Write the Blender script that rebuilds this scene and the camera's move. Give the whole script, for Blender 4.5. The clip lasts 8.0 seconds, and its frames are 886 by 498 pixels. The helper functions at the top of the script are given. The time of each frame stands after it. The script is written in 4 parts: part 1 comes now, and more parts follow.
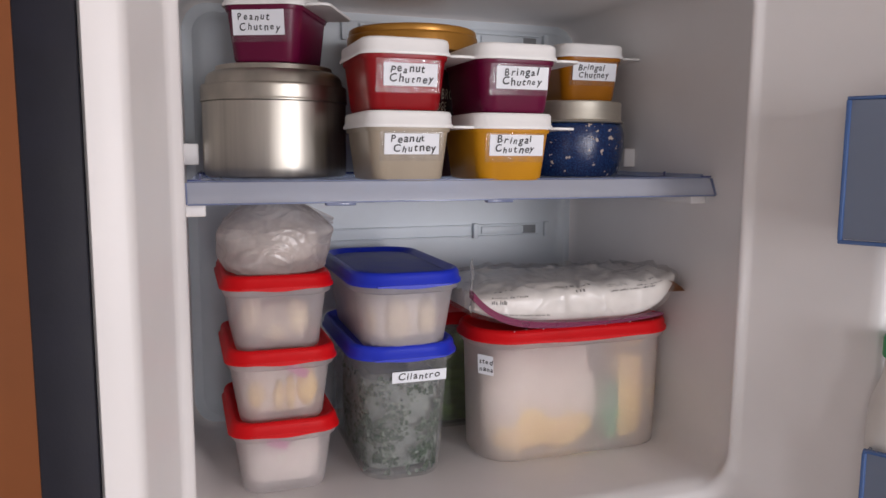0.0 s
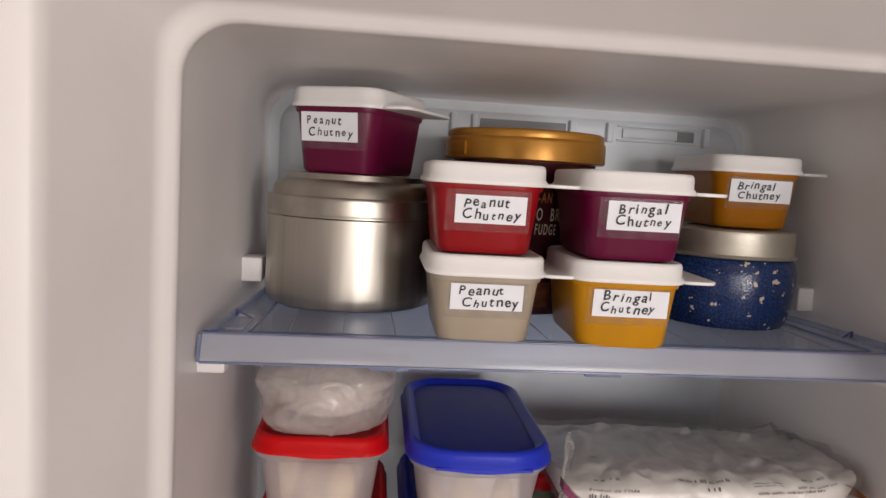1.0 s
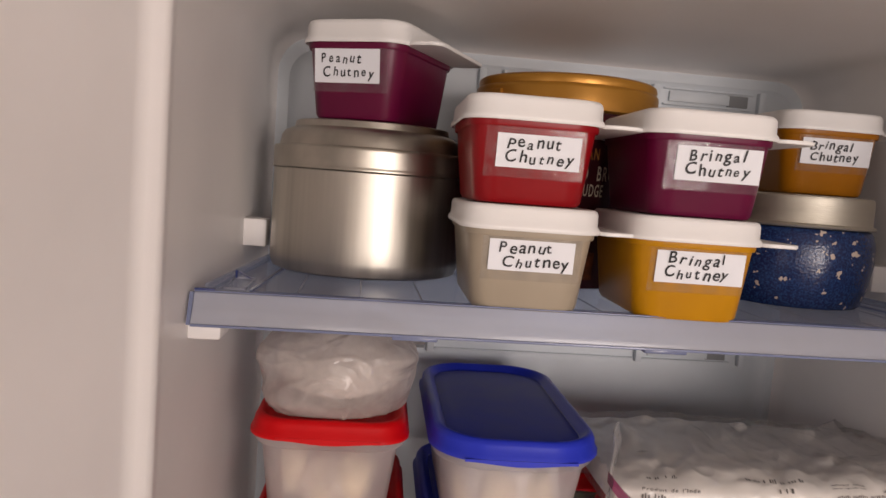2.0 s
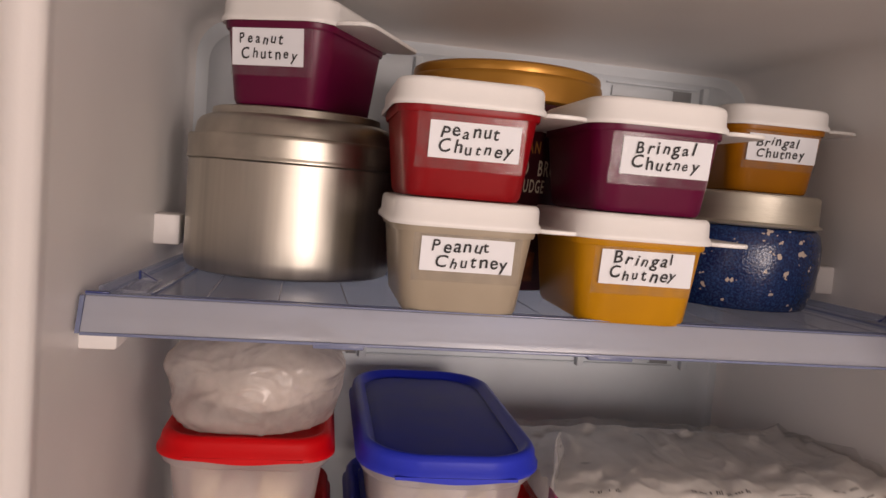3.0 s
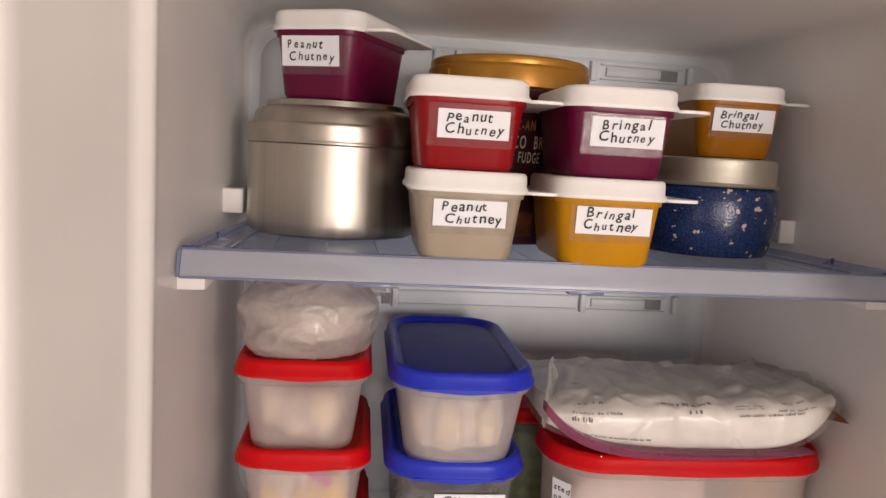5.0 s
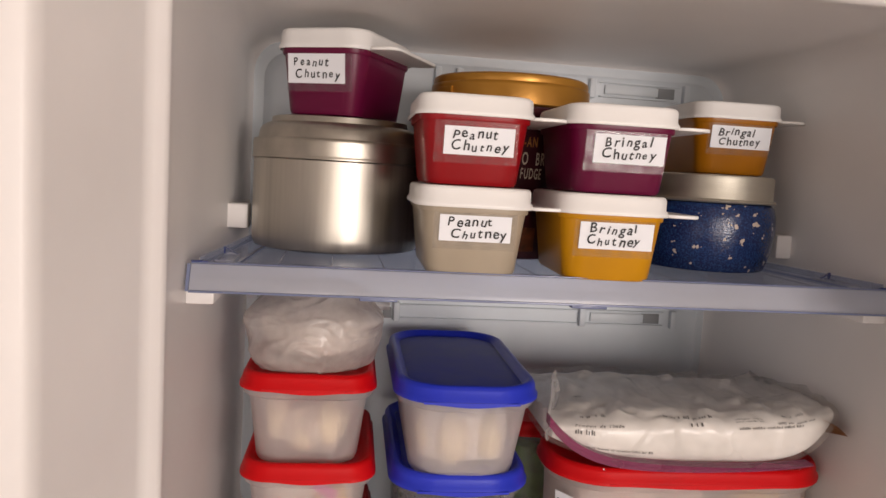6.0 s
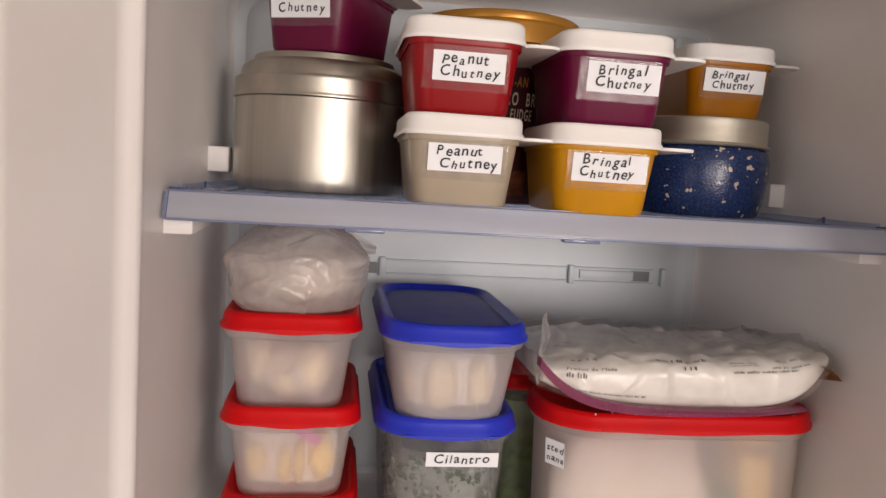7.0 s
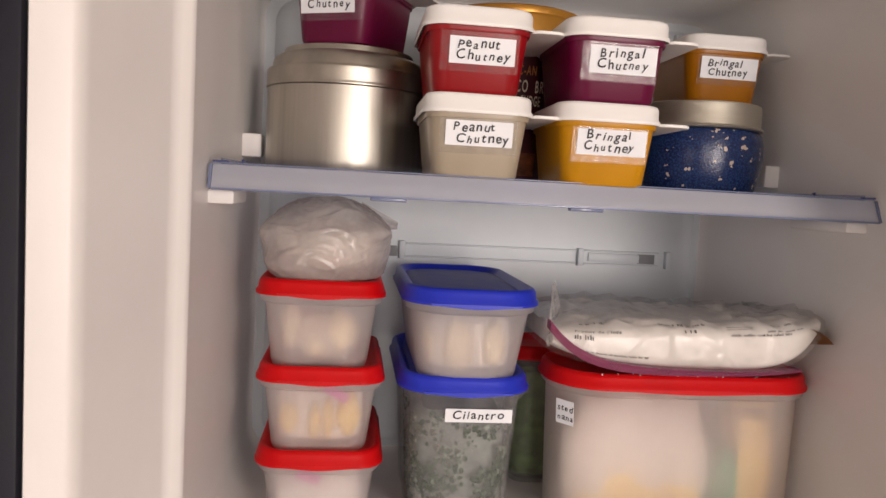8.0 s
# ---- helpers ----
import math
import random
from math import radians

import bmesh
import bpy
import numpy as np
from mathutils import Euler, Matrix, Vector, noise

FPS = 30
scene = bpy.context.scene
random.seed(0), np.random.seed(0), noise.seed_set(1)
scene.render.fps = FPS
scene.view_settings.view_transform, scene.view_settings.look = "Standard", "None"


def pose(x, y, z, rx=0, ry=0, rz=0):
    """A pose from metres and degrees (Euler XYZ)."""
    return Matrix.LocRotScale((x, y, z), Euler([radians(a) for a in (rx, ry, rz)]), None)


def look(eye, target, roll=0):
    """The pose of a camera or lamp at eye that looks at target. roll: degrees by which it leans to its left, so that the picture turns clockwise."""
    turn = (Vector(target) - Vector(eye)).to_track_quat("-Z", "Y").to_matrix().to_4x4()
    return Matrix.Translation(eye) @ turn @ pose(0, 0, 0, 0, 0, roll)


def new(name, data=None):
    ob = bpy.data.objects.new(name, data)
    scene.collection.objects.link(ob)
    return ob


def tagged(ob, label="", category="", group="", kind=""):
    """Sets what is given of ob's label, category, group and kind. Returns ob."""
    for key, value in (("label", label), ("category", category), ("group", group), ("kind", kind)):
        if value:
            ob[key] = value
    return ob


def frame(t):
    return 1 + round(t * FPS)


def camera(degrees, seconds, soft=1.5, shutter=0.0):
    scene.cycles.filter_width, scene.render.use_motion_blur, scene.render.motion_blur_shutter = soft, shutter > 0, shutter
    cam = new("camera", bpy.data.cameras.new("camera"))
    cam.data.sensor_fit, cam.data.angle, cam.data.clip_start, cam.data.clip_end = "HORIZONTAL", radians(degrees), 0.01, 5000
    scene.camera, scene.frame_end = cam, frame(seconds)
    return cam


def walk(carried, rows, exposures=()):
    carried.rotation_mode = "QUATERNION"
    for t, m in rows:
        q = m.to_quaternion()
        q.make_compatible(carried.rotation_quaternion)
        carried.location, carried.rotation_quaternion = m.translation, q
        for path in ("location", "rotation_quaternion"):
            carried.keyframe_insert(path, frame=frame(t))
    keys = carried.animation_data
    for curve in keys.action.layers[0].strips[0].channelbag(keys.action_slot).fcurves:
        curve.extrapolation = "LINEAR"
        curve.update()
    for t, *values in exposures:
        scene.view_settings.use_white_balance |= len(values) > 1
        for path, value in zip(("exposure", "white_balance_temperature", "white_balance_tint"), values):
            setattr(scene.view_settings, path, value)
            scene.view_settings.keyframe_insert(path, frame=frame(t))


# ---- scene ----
cam = camera(60.4, 8.0)
PATH = [
    (0, (0.037, 0.006, 0.320), (0.679, 1.884, 0.068), 0.3),
    (0.2, (0.096, 0.018, 0.335), (0.618, 1.934, 0.104), 0.5),
    (0.5, (0.128, 0.061, 0.348), (0.590, 1.993, 0.120), 3.2),
    (0.7, (0.146, 0.098, 0.354), (0.439, 2.067, 0.161), 3.3),
    (1, (0.161, 0.155, 0.415), (0.334, 2.138, 0.220), 3.3),
    (1.2, (0.168, 0.175, 0.435), (0.297, 2.161, 0.240), 3.5),
    (1.5, (0.159, 0.194, 0.412), (0.328, 2.179, 0.239), 4.5),
    (1.7, (0.155, 0.209, 0.387), (0.318, 2.195, 0.214), 4.3),
    (2.8, (0.137, 0.290, 0.358), (0.379, 2.267, 0.180), 4.8),
    (3, (0.161, 0.278, 0.365), (0.476, 2.246, 0.204), 4.8),
    (3.2, (0.176, 0.263, 0.373), (0.490, 2.233, 0.228), 4.9),
    (3.5, (0.170, 0.248, 0.376), (0.472, 2.221, 0.252), 3.5),
    (3.8, (0.166, 0.214, 0.360), (0.430, 2.192, 0.240), 2.8),
    (4, (0.162, 0.187, 0.334), (0.445, 2.159, 0.164), 2.8),
    (4.2, (0.170, 0.175, 0.312), (0.451, 2.143, 0.103), 2.5),
    (4.5, (0.167, 0.173, 0.313), (0.428, 2.137, 0.040), 2.7),
    (4.8, (0.171, 0.165, 0.346), (0.384, 2.139, 0.104), 2.9),
    (5, (0.165, 0.153, 0.366), (0.380, 2.128, 0.131), 3.3),
    (5.2, (0.162, 0.145, 0.373), (0.394, 2.119, 0.152), 3.3),
    (6.3, (0.152, 0.148, 0.356), (0.392, 2.124, 0.161), 3.5),
    (6.5, (0.157, 0.153, 0.339), (0.412, 2.127, 0.145), 3.4),
    (6.8, (0.163, 0.155, 0.316), (0.414, 2.131, 0.134), 3.7),
    (7, (0.155, 0.160, 0.316), (0.432, 2.131, 0.119), 3.6),
    (7.3, (0.154, 0.154, 0.312), (0.422, 2.129, 0.143), 3.5),
    (7.5, (0.144, 0.141, 0.317), (0.387, 2.118, 0.137), 3.3),
    (8, (0.147, 0.104, 0.281), (0.386, 2.084, 0.131), 3.1),
]
EXPOSURES = [(0.0, -0.16, 5850, 14), (0.6, -0.10, 6100, 13), (1.5, -0.18, 6450, 15), (3.0, -0.20, 6980, 22), (3.5, -0.10, 6900, 20), (4.5, 0.07, 6680, 15), (5.0, 0.03, 6780, 17), (6.5, 0.0, 6640, 15), (8.0, 0.06, 6680, 16)]
walk(cam, [(t, look(eye, target, roll)) for t, eye, target, roll in PATH], EXPOSURES)

# ---- world and light ----
FLOOR_Z = -1.12                      # room floor; z = 0 lies just above the freezer floor
world = bpy.data.worlds.new("sky")
scene.world = world
world.use_nodes = True
wn = world.node_tree
sky = wn.nodes.new("ShaderNodeTexSky")
sky.sky_type, sky.sun_disc = "NISHITA", False
sky.sun_elevation, sky.sun_rotation = radians(35), radians(150)
wn.links.new(sky.outputs["Color"], wn.nodes["Background"].inputs["Color"])
wn.nodes["Background"].inputs["Strength"].default_value = 0.12


def area_lamp(name, m, sx, sy, power, colour):
    data = bpy.data.lights.new(name, "AREA")
    data.shape, data.size, data.size_y, data.energy, data.color = "RECTANGLE", sx, sy, power, colour
    ob = new(name, data)
    ob.matrix_world = m
    return ob


# daylight in the panes of the two kitchen windows behind the walker
area_lamp("window_or_fill_light", look((1.38, -2.56, 0.22), (0.70, 0.0, 0.26)), 0.74, 1.25, 56, (1.0, 0.93, 0.87))
area_lamp("window_or_fill_light", look((0.20, -2.56, 0.22), (0.30, 0.0, 0.26)), 0.36, 1.25, 13, (1.0, 0.93, 0.87))

# unseen side lamp, added as fill to brighten the freezer's right wall
area_lamp("window_or_fill_light", look((-1.27, -1.15, -0.05), (0.50, 0.70, 0.20)), 1.0, 1.5, 7.5, (1.0, 0.93, 0.87))

# ---- materials ----
def nodes(name):
    m = bpy.data.materials.new(name)
    m.use_nodes = True
    t = m.node_tree
    return m, t, t.nodes["Principled BSDF"], t.nodes, t.links


def surface(name, colour, rough=0.5, metal=0.0, vary=0.08, scale=18.0, bump=0.02, fine=400.0, coat=0.0, stretch=None, spec=0.5):
    """Plastic, paint or metal: broad stains and fine grain over one base colour."""
    m, t, b, n, l = nodes(name)
    co = n.new("ShaderNodeTexCoord")
    src = co.outputs["Object"]
    if stretch:
        mp = n.new("ShaderNodeMapping")
        mp.inputs["Scale"].default_value = stretch
        l.new(src, mp.inputs["Vector"])
        src = mp.outputs["Vector"]
    a, f = n.new("ShaderNodeTexNoise"), n.new("ShaderNodeTexNoise")
    a.inputs["Scale"].default_value, a.inputs["Detail"].default_value = scale, 6
    f.inputs["Scale"].default_value, f.inputs["Detail"].default_value = fine, 3
    l.new(src, a.inputs["Vector"])
    l.new(src, f.inputs["Vector"])
    ramp = n.new("ShaderNodeMapRange")
    ramp.inputs["From Min"].default_value, ramp.inputs["From Max"].default_value = 0.3, 0.7
    ramp.inputs["To Min"].default_value, ramp.inputs["To Max"].default_value = 1 - vary, 1 + vary * 0.5
    l.new(a.outputs["Fac"], ramp.inputs["Value"])
    hue = n.new("ShaderNodeHueSaturation")
    hue.inputs["Color"].default_value = (*colour, 1)
    l.new(ramp.outputs["Result"], hue.inputs["Value"])
    l.new(hue.outputs["Color"], b.inputs["Base Color"])
    rr = n.new("ShaderNodeMapRange")
    rr.inputs["To Min"].default_value, rr.inputs["To Max"].default_value = rough * 0.8, min(1, rough * 1.2)
    l.new(a.outputs["Fac"], rr.inputs["Value"])
    l.new(rr.outputs["Result"], b.inputs["Roughness"])
    b.inputs["Metallic"].default_value = metal
    b.inputs["Coat Weight"].default_value = coat
    b.inputs["Specular IOR Level"].default_value = spec
    bp = n.new("ShaderNodeBump")
    bp.inputs["Strength"].default_value, bp.inputs["Distance"].default_value = bump * 5, 0.0004
    l.new(f.outputs["Fac"], bp.inputs["Height"])
    l.new(bp.outputs["Normal"], b.inputs["Normal"])
    return m


def sheer(name, colour, clear, rough=0.3, scale=25.0, vary=0.2, spec=0.5, tint=(1, 1, 1), trans=0.0, frost=0.0):
    """Thin plastic that lets part of the light straight through: a share of clear, the rest milky."""
    m = surface(name, colour, rough, 0, 0.06, scale, 0.03, 300, 0, None, spec)
    t = m.node_tree
    n, l = t.nodes, t.links
    b = n["Principled BSDF"]
    out = n["Material Output"]
    tr, mix = n.new("ShaderNodeBsdfTransparent"), n.new("ShaderNodeMixShader")
    tr.inputs["Color"].default_value = (*tint, 1)
    co, no, mr = n.new("ShaderNodeTexCoord"), n.new("ShaderNodeTexNoise"), n.new("ShaderNodeMapRange")
    no.inputs["Scale"].default_value, no.inputs["Detail"].default_value = scale, 5
    l.new(co.outputs["Object"], no.inputs["Vector"])
    l.new(no.outputs["Fac"], mr.inputs["Value"])
    mr.inputs["From Min"].default_value, mr.inputs["From Max"].default_value = 0.3, 0.7
    mr.inputs["To Min"].default_value, mr.inputs["To Max"].default_value = max(0, clear - vary), min(1, clear + vary)
    l.new(mr.outputs["Result"], mix.inputs["Fac"])
    solid = b.outputs["BSDF"]
    if trans:
        tl, m2 = n.new("ShaderNodeBsdfTranslucent"), n.new("ShaderNodeMixShader")
        tl.inputs["Color"].default_value = (*colour, 1)
        m2.inputs["Fac"].default_value = trans
        l.new(solid, m2.inputs[1])
        l.new(tl.outputs["BSDF"], m2.inputs[2])
        solid = m2.outputs["Shader"]
    l.new(solid, mix.inputs[1])
    if frost:
        gl, m3 = n.new("ShaderNodeBsdfRefraction"), n.new("ShaderNodeMixShader")
        gl.inputs["IOR"].default_value, gl.inputs["Roughness"].default_value = 1.03, 0.36
        m3.inputs["Fac"].default_value = frost
        l.new(tr.outputs["BSDF"], m3.inputs[1])
        l.new(gl.outputs["BSDF"], m3.inputs[2])
        l.new(m3.outputs["Shader"], mix.inputs[2])
    else:
        l.new(tr.outputs["BSDF"], mix.inputs[2])
    l.new(mix.outputs["Shader"], out.inputs["Surface"])
    return m


def creased(m, scale, depth):
    """Thin raised crease lines over a film material."""
    t = m.node_tree
    n, l = t.nodes, t.links
    co, no, va, vo, mr, bp = (n.new(k) for k in ("ShaderNodeTexCoord", "ShaderNodeTexNoise", "ShaderNodeVectorMath", "ShaderNodeTexVoronoi", "ShaderNodeMapRange", "ShaderNodeBump"))
    no.inputs["Scale"].default_value, no.inputs["Detail"].default_value = scale * 0.7, 3
    va.operation, va.inputs["Scale"].default_value = "SCALE", 0.9 / scale
    ad = n.new("ShaderNodeVectorMath")
    l.new(co.outputs["Object"], no.inputs["Vector"])
    l.new(no.outputs["Color"], va.inputs[0])
    l.new(co.outputs["Object"], ad.inputs[0])
    l.new(va.outputs["Vector"], ad.inputs[1])
    vo.feature = "DISTANCE_TO_EDGE"
    vo.inputs["Scale"].default_value = scale
    l.new(ad.outputs["Vector"], vo.inputs["Vector"])
    mr.inputs["From Max"].default_value, mr.inputs["To Min"].default_value, mr.inputs["To Max"].default_value = 0.14, 1.0, 0.0
    l.new(vo.outputs["Distance"], mr.inputs["Value"])
    bp.inputs["Strength"].default_value, bp.inputs["Distance"].default_value = 0.55, depth
    l.new(mr.outputs["Result"], bp.inputs["Height"])
    l.new(bp.outputs["Normal"], n["Principled BSDF"].inputs["Normal"])
    return m


LINER = surface("liner_plastic", (0.80, 0.775, 0.76), 0.42, vary=0.055, scale=7, bump=0.02, fine=700)
PANEL = surface("back_panel_plastic", (0.66, 0.71, 0.75), 0.40, vary=0.07, scale=14, bump=0.06, fine=26, spec=0.35)
DARK = surface("dark_cabinet_paint", (0.012, 0.012, 0.020), 0.55, vary=0.2, scale=40, bump=0.07, fine=240, spec=0.25)
# shade inside the air slots, put into the colour of solid bars
VENT_SHADE = surface("vent_slot_shade", (0.26, 0.27, 0.28), 0.7)
ORANGE_WALL = surface("orange_wall_paint", (0.62, 0.21, 0.06), 0.6, vary=0.1, scale=4)
ROOM_WALL = surface("cream_wall_paint", (0.46, 0.40, 0.34), 0.8, vary=0.06, scale=3)
ROOM_CEIL = surface("white_ceiling_paint", (0.60, 0.57, 0.53), 0.85, vary=0.04, scale=3)
ROOM_FLOOR = surface("beige_floor_tile", (0.40, 0.33, 0.27), 0.35, vary=0.12, scale=5)
STEEL = surface("brushed_steel", (0.57, 0.535, 0.47), 0.40, 1.0, 0.22, 30, 0.006, 90, stretch=(2.6, 2.6, 0.12))
STEEL_TOP = surface("worn_steel_lid", (0.52, 0.485, 0.42), 0.36, 1.0, 0.26, 32, 0.005, 90)
STEEL_LIGHT = surface("bright_steel_lid", (0.58, 0.55, 0.47), 0.46, 1.0, 0.08, 12, 0.05, 120, stretch=(1, 1, 8))
LID_WHITE = surface("white_lid_plastic", (0.84, 0.83, 0.81), 0.40, vary=0.03, scale=30)
PURPLE = surface("purple_plastic", (0.120, 0.004, 0.036), 0.33, vary=0.10, scale=20, spec=0.3)
RED_BOX = surface("red_plastic", (0.27, 0.005, 0.008), 0.33, vary=0.10, scale=20, spec=0.3)
GREY_BOX = surface("beige_grey_plastic", (0.38, 0.32, 0.24), 0.32, vary=0.08, scale=22)
YELLOW_BOX = surface("mustard_plastic", (0.52, 0.235, 0.002), 0.33, vary=0.12, scale=18, spec=0.3)
ORANGE_BOX = surface("amber_plastic", (0.34, 0.122, 0.002), 0.33, vary=0.14, scale=18, spec=0.3)
RED_LID = surface("red_lid_plastic", (0.60, 0.002, 0.004), 0.46, vary=0.08, scale=25, spec=0.22)
BLUE_LID = surface("blue_lid_plastic", (0.018, 0.036, 0.52), 0.36, vary=0.08, scale=25, spec=0.35)
BLUE_TOP = surface("blue_lid_frosted_top", (0.016, 0.030, 0.38), 0.46, vary=0.14, scale=30, spec=0.22)
GOLD = surface("gold_lid_plastic", (0.47, 0.22, 0.03), 0.32, 0.45, vary=0.08, scale=20)
TUB_BODY = surface("maroon_printed_card", (0.060, 0.006, 0.012), 0.35, vary=0.15, scale=30)
TUB_RED = surface("red_print", (0.50, 0.012, 0.015), 0.35)
PAPER = surface("label_paper", (0.82, 0.84, 0.88), 0.7, vary=0.02, scale=60)
INK = surface("black_ink", (0.012, 0.012, 0.014), 0.6)
INK_GREY = surface("grey_print_ink", (0.09, 0.08, 0.075), 0.7)
TEXT_CREAM = surface("cream_print", (0.75, 0.66, 0.52), 0.6)
TEXT_GOLD = surface("orange_print", (0.50, 0.20, 0.04), 0.6)
TAPE = sheer("clear_tape", (0.36, 0.35, 0.35), 0.925, 0.08, 90, 0.05, 1.0)
MILKY = sheer("milky_plastic", (0.92, 0.88, 0.88), 0.68, 0.38, 14, 0.08, trans=0.45, frost=0.20)
MILKY_BIN = sheer("milky_bin_plastic", (0.92, 0.86, 0.83), 0.68, 0.38, 14, 0.08, trans=0.45, frost=0.44)
MILKY_CLEAR = sheer("clearer_milky_plastic", (0.74, 0.74, 0.74), 0.84, 0.30, 30, 0.09, trans=0.5)
SHELF = sheer("blue_clear_plastic", (0.40, 0.42, 0.50), 0.66, 0.10, 10, 0.05, 0.6, (0.85, 0.90, 1.0))
SHELF_LIP = sheer("blue_frosted_lip", (0.52, 0.53, 0.58), 0.46, 0.20, 10, 0.05, 0.6, (0.85, 0.90, 1.0))
SHELF_EDGE = surface("deep_blue_edge", (0.03, 0.045, 0.17), 0.2)
SHELF_RIM = surface("blue_grey_edge", (0.17, 0.20, 0.32), 0.2)
BIN_BLUE = sheer("smoky_blue_bin", (0.24, 0.28, 0.36), 0.35, 0.2, 10, 0.05, 0.5, (0.8, 0.88, 1.0))
BIN_EDGE = surface("bin_blue_edge", (0.07, 0.14, 0.34), 0.25)
BAG = creased(sheer("cloudy_bag", (0.76, 0.70, 0.67), 0.40, 0.20, 45, 0.14, 0.8, trans=0.4), 34, 0.0013)
ZIP_BAG = creased(sheer("clear_zip_bag", (0.62, 0.58, 0.54), 0.87, 0.16, 35, 0.10, 0.8), 26, 0.0015)
INNER_FILM = creased(sheer("crumpled_inner_film", (0.88, 0.80, 0.74), 0.34, 0.14, 50, 0.30, 0.9, trans=0.3), 45, 0.0015)
FLAP = sheer("cloudy_film_corner", (0.66, 0.64, 0.62), 0.48, 0.16, 60, 0.22, 0.8)
ZIP_PINK = sheer("pink_zip_seal", (0.24, 0.045, 0.11), 0.20, 0.25, 40, 0.1)
PACKET = creased(surface("white_printed_film", (0.78, 0.745, 0.70), 0.32, vary=0.08, scale=30, bump=0.18, fine=70), 24, 0.0012)
PACKET_BROWN = surface("brown_packet_corner", (0.32, 0.15, 0.06), 0.5)
DOUGH = surface("cream_dough", (0.84, 0.70, 0.48), 0.6, vary=0.25, scale=40)
DOUGH_GOLD = surface("golden_dough", (0.62, 0.36, 0.09), 0.6, vary=0.3, scale=60)
CORN = surface("yellow_frozen_corn", (0.86, 0.60, 0.20), 0.6, vary=0.2, scale=60)
PALE = surface("pale_frozen_food", (0.84, 0.77, 0.70), 0.6, vary=0.2, scale=25)
GREEN_BAG = surface("green_wrapper", (0.03, 0.26, 0.10), 0.4, vary=0.2, scale=30)
PINK_TAG = surface("magenta_bag_seal", (0.55, 0.07, 0.28), 0.4)
FROST = surface("pale_frost", (0.27, 0.295, 0.27), 0.8, vary=0.3, scale=60)
PEAS_DARK = surface("dark_green_peas", (0.15, 0.24, 0.06), 0.5, vary=0.55, scale=130)
CAP_GREEN = surface("green_cap", (0.02, 0.30, 0.09), 0.35)
BOTTLE = surface("white_bottle", (0.72, 0.70, 0.66), 0.35)


def speckled_enamel():
    m, t, b, n, l = nodes("speckled_blue_enamel")
    co = n.new("ShaderNodeTexCoord")
    v, s, big = n.new("ShaderNodeTexVoronoi"), n.new("ShaderNodeTexNoise"), n.new("ShaderNodeTexNoise")
    v.inputs["Scale"].default_value = 520
    s.inputs["Scale"].default_value, s.inputs["Detail"].default_value = 620, 1
    big.inputs["Scale"].default_value, big.inputs["Detail"].default_value = 105, 2.5
    for x in (v, s, big):
        l.new(co.outputs["Object"], x.inputs["Vector"])
    r1 = n.new("ShaderNodeValToRGB")
    r1.color_ramp.elements[0].position, r1.color_ramp.elements[0].color = 0.40, (0.006, 0.014, 0.070, 1)
    r1.color_ramp.elements[1].position, r1.color_ramp.elements[1].color = 0.74, (0.018, 0.060, 0.18, 1)
    l.new(s.outputs["Fac"], r1.inputs["Fac"])
    chip = n.new("ShaderNodeMapRange")
    chip.inputs["From Min"].default_value, chip.inputs["From Max"].default_value = 0.662, 0.672
    l.new(big.outputs["Fac"], chip.inputs["Value"])
    mix = n.new("ShaderNodeMix")
    mix.data_type = "RGBA"
    l.new(chip.outputs["Result"], mix.inputs["Factor"])
    l.new(r1.outputs["Color"], mix.inputs["A"])
    mix.inputs["B"].default_value = (0.55, 0.46, 0.38, 1)
    l.new(mix.outputs["Result"], b.inputs["Base Color"])
    b.inputs["Roughness"].default_value = 0.25
    bp = n.new("ShaderNodeBump")
    bp.inputs["Strength"].default_value, bp.inputs["Distance"].default_value = 0.35, 0.0004
    l.new(v.outputs["Distance"], bp.inputs["Height"])
    l.new(bp.outputs["Normal"], b.inputs["Normal"])
    return m


def leafy():
    m, t, b, n, l = nodes("frosted_green_leaf")
    g, r = n.new("ShaderNodeNewGeometry"), n.new("ShaderNodeValToRGB")
    e = r.color_ramp.elements
    e[0].color, e[1].color = (0.010, 0.032, 0.012, 1), (0.34, 0.38, 0.33, 1)
    mid = e.new(0.72)
    mid.color = (0.022, 0.060, 0.018, 1)
    l.new(g.outputs["Random Per Island"], r.inputs["Fac"])
    l.new(r.outputs["Color"], b.inputs["Base Color"])
    b.inputs["Roughness"].default_value = 0.6
    return m


ENAMEL, LEAF = speckled_enamel(), leafy()


# ---- building helpers ----
def finish(name, bm, material, smooth=True, angle=38):
    bmesh.ops.recalc_face_normals(bm, faces=bm.faces)
    me = bpy.data.meshes.new(name)
    bm.to_mesh(me)
    bm.free()
    me.materials.append(material)
    if smooth:
        me.polygons.foreach_set("use_smooth", [True] * len(me.polygons))
        me.set_sharp_from_angle(angle=radians(angle))
    return me


def part(name, bm, material, parent=None, label="", smooth=True, angle=38):
    ob = new(name, finish(name, bm, material, smooth, angle))
    if parent:
        ob.parent = parent
    return tagged(ob, label) if label else ob


def thing(name, m, label, category, group="", kind=""):
    ob = new(name)
    ob.empty_display_size = 0.03
    ob.matrix_world = m
    return tagged(ob, label, category, group, kind)


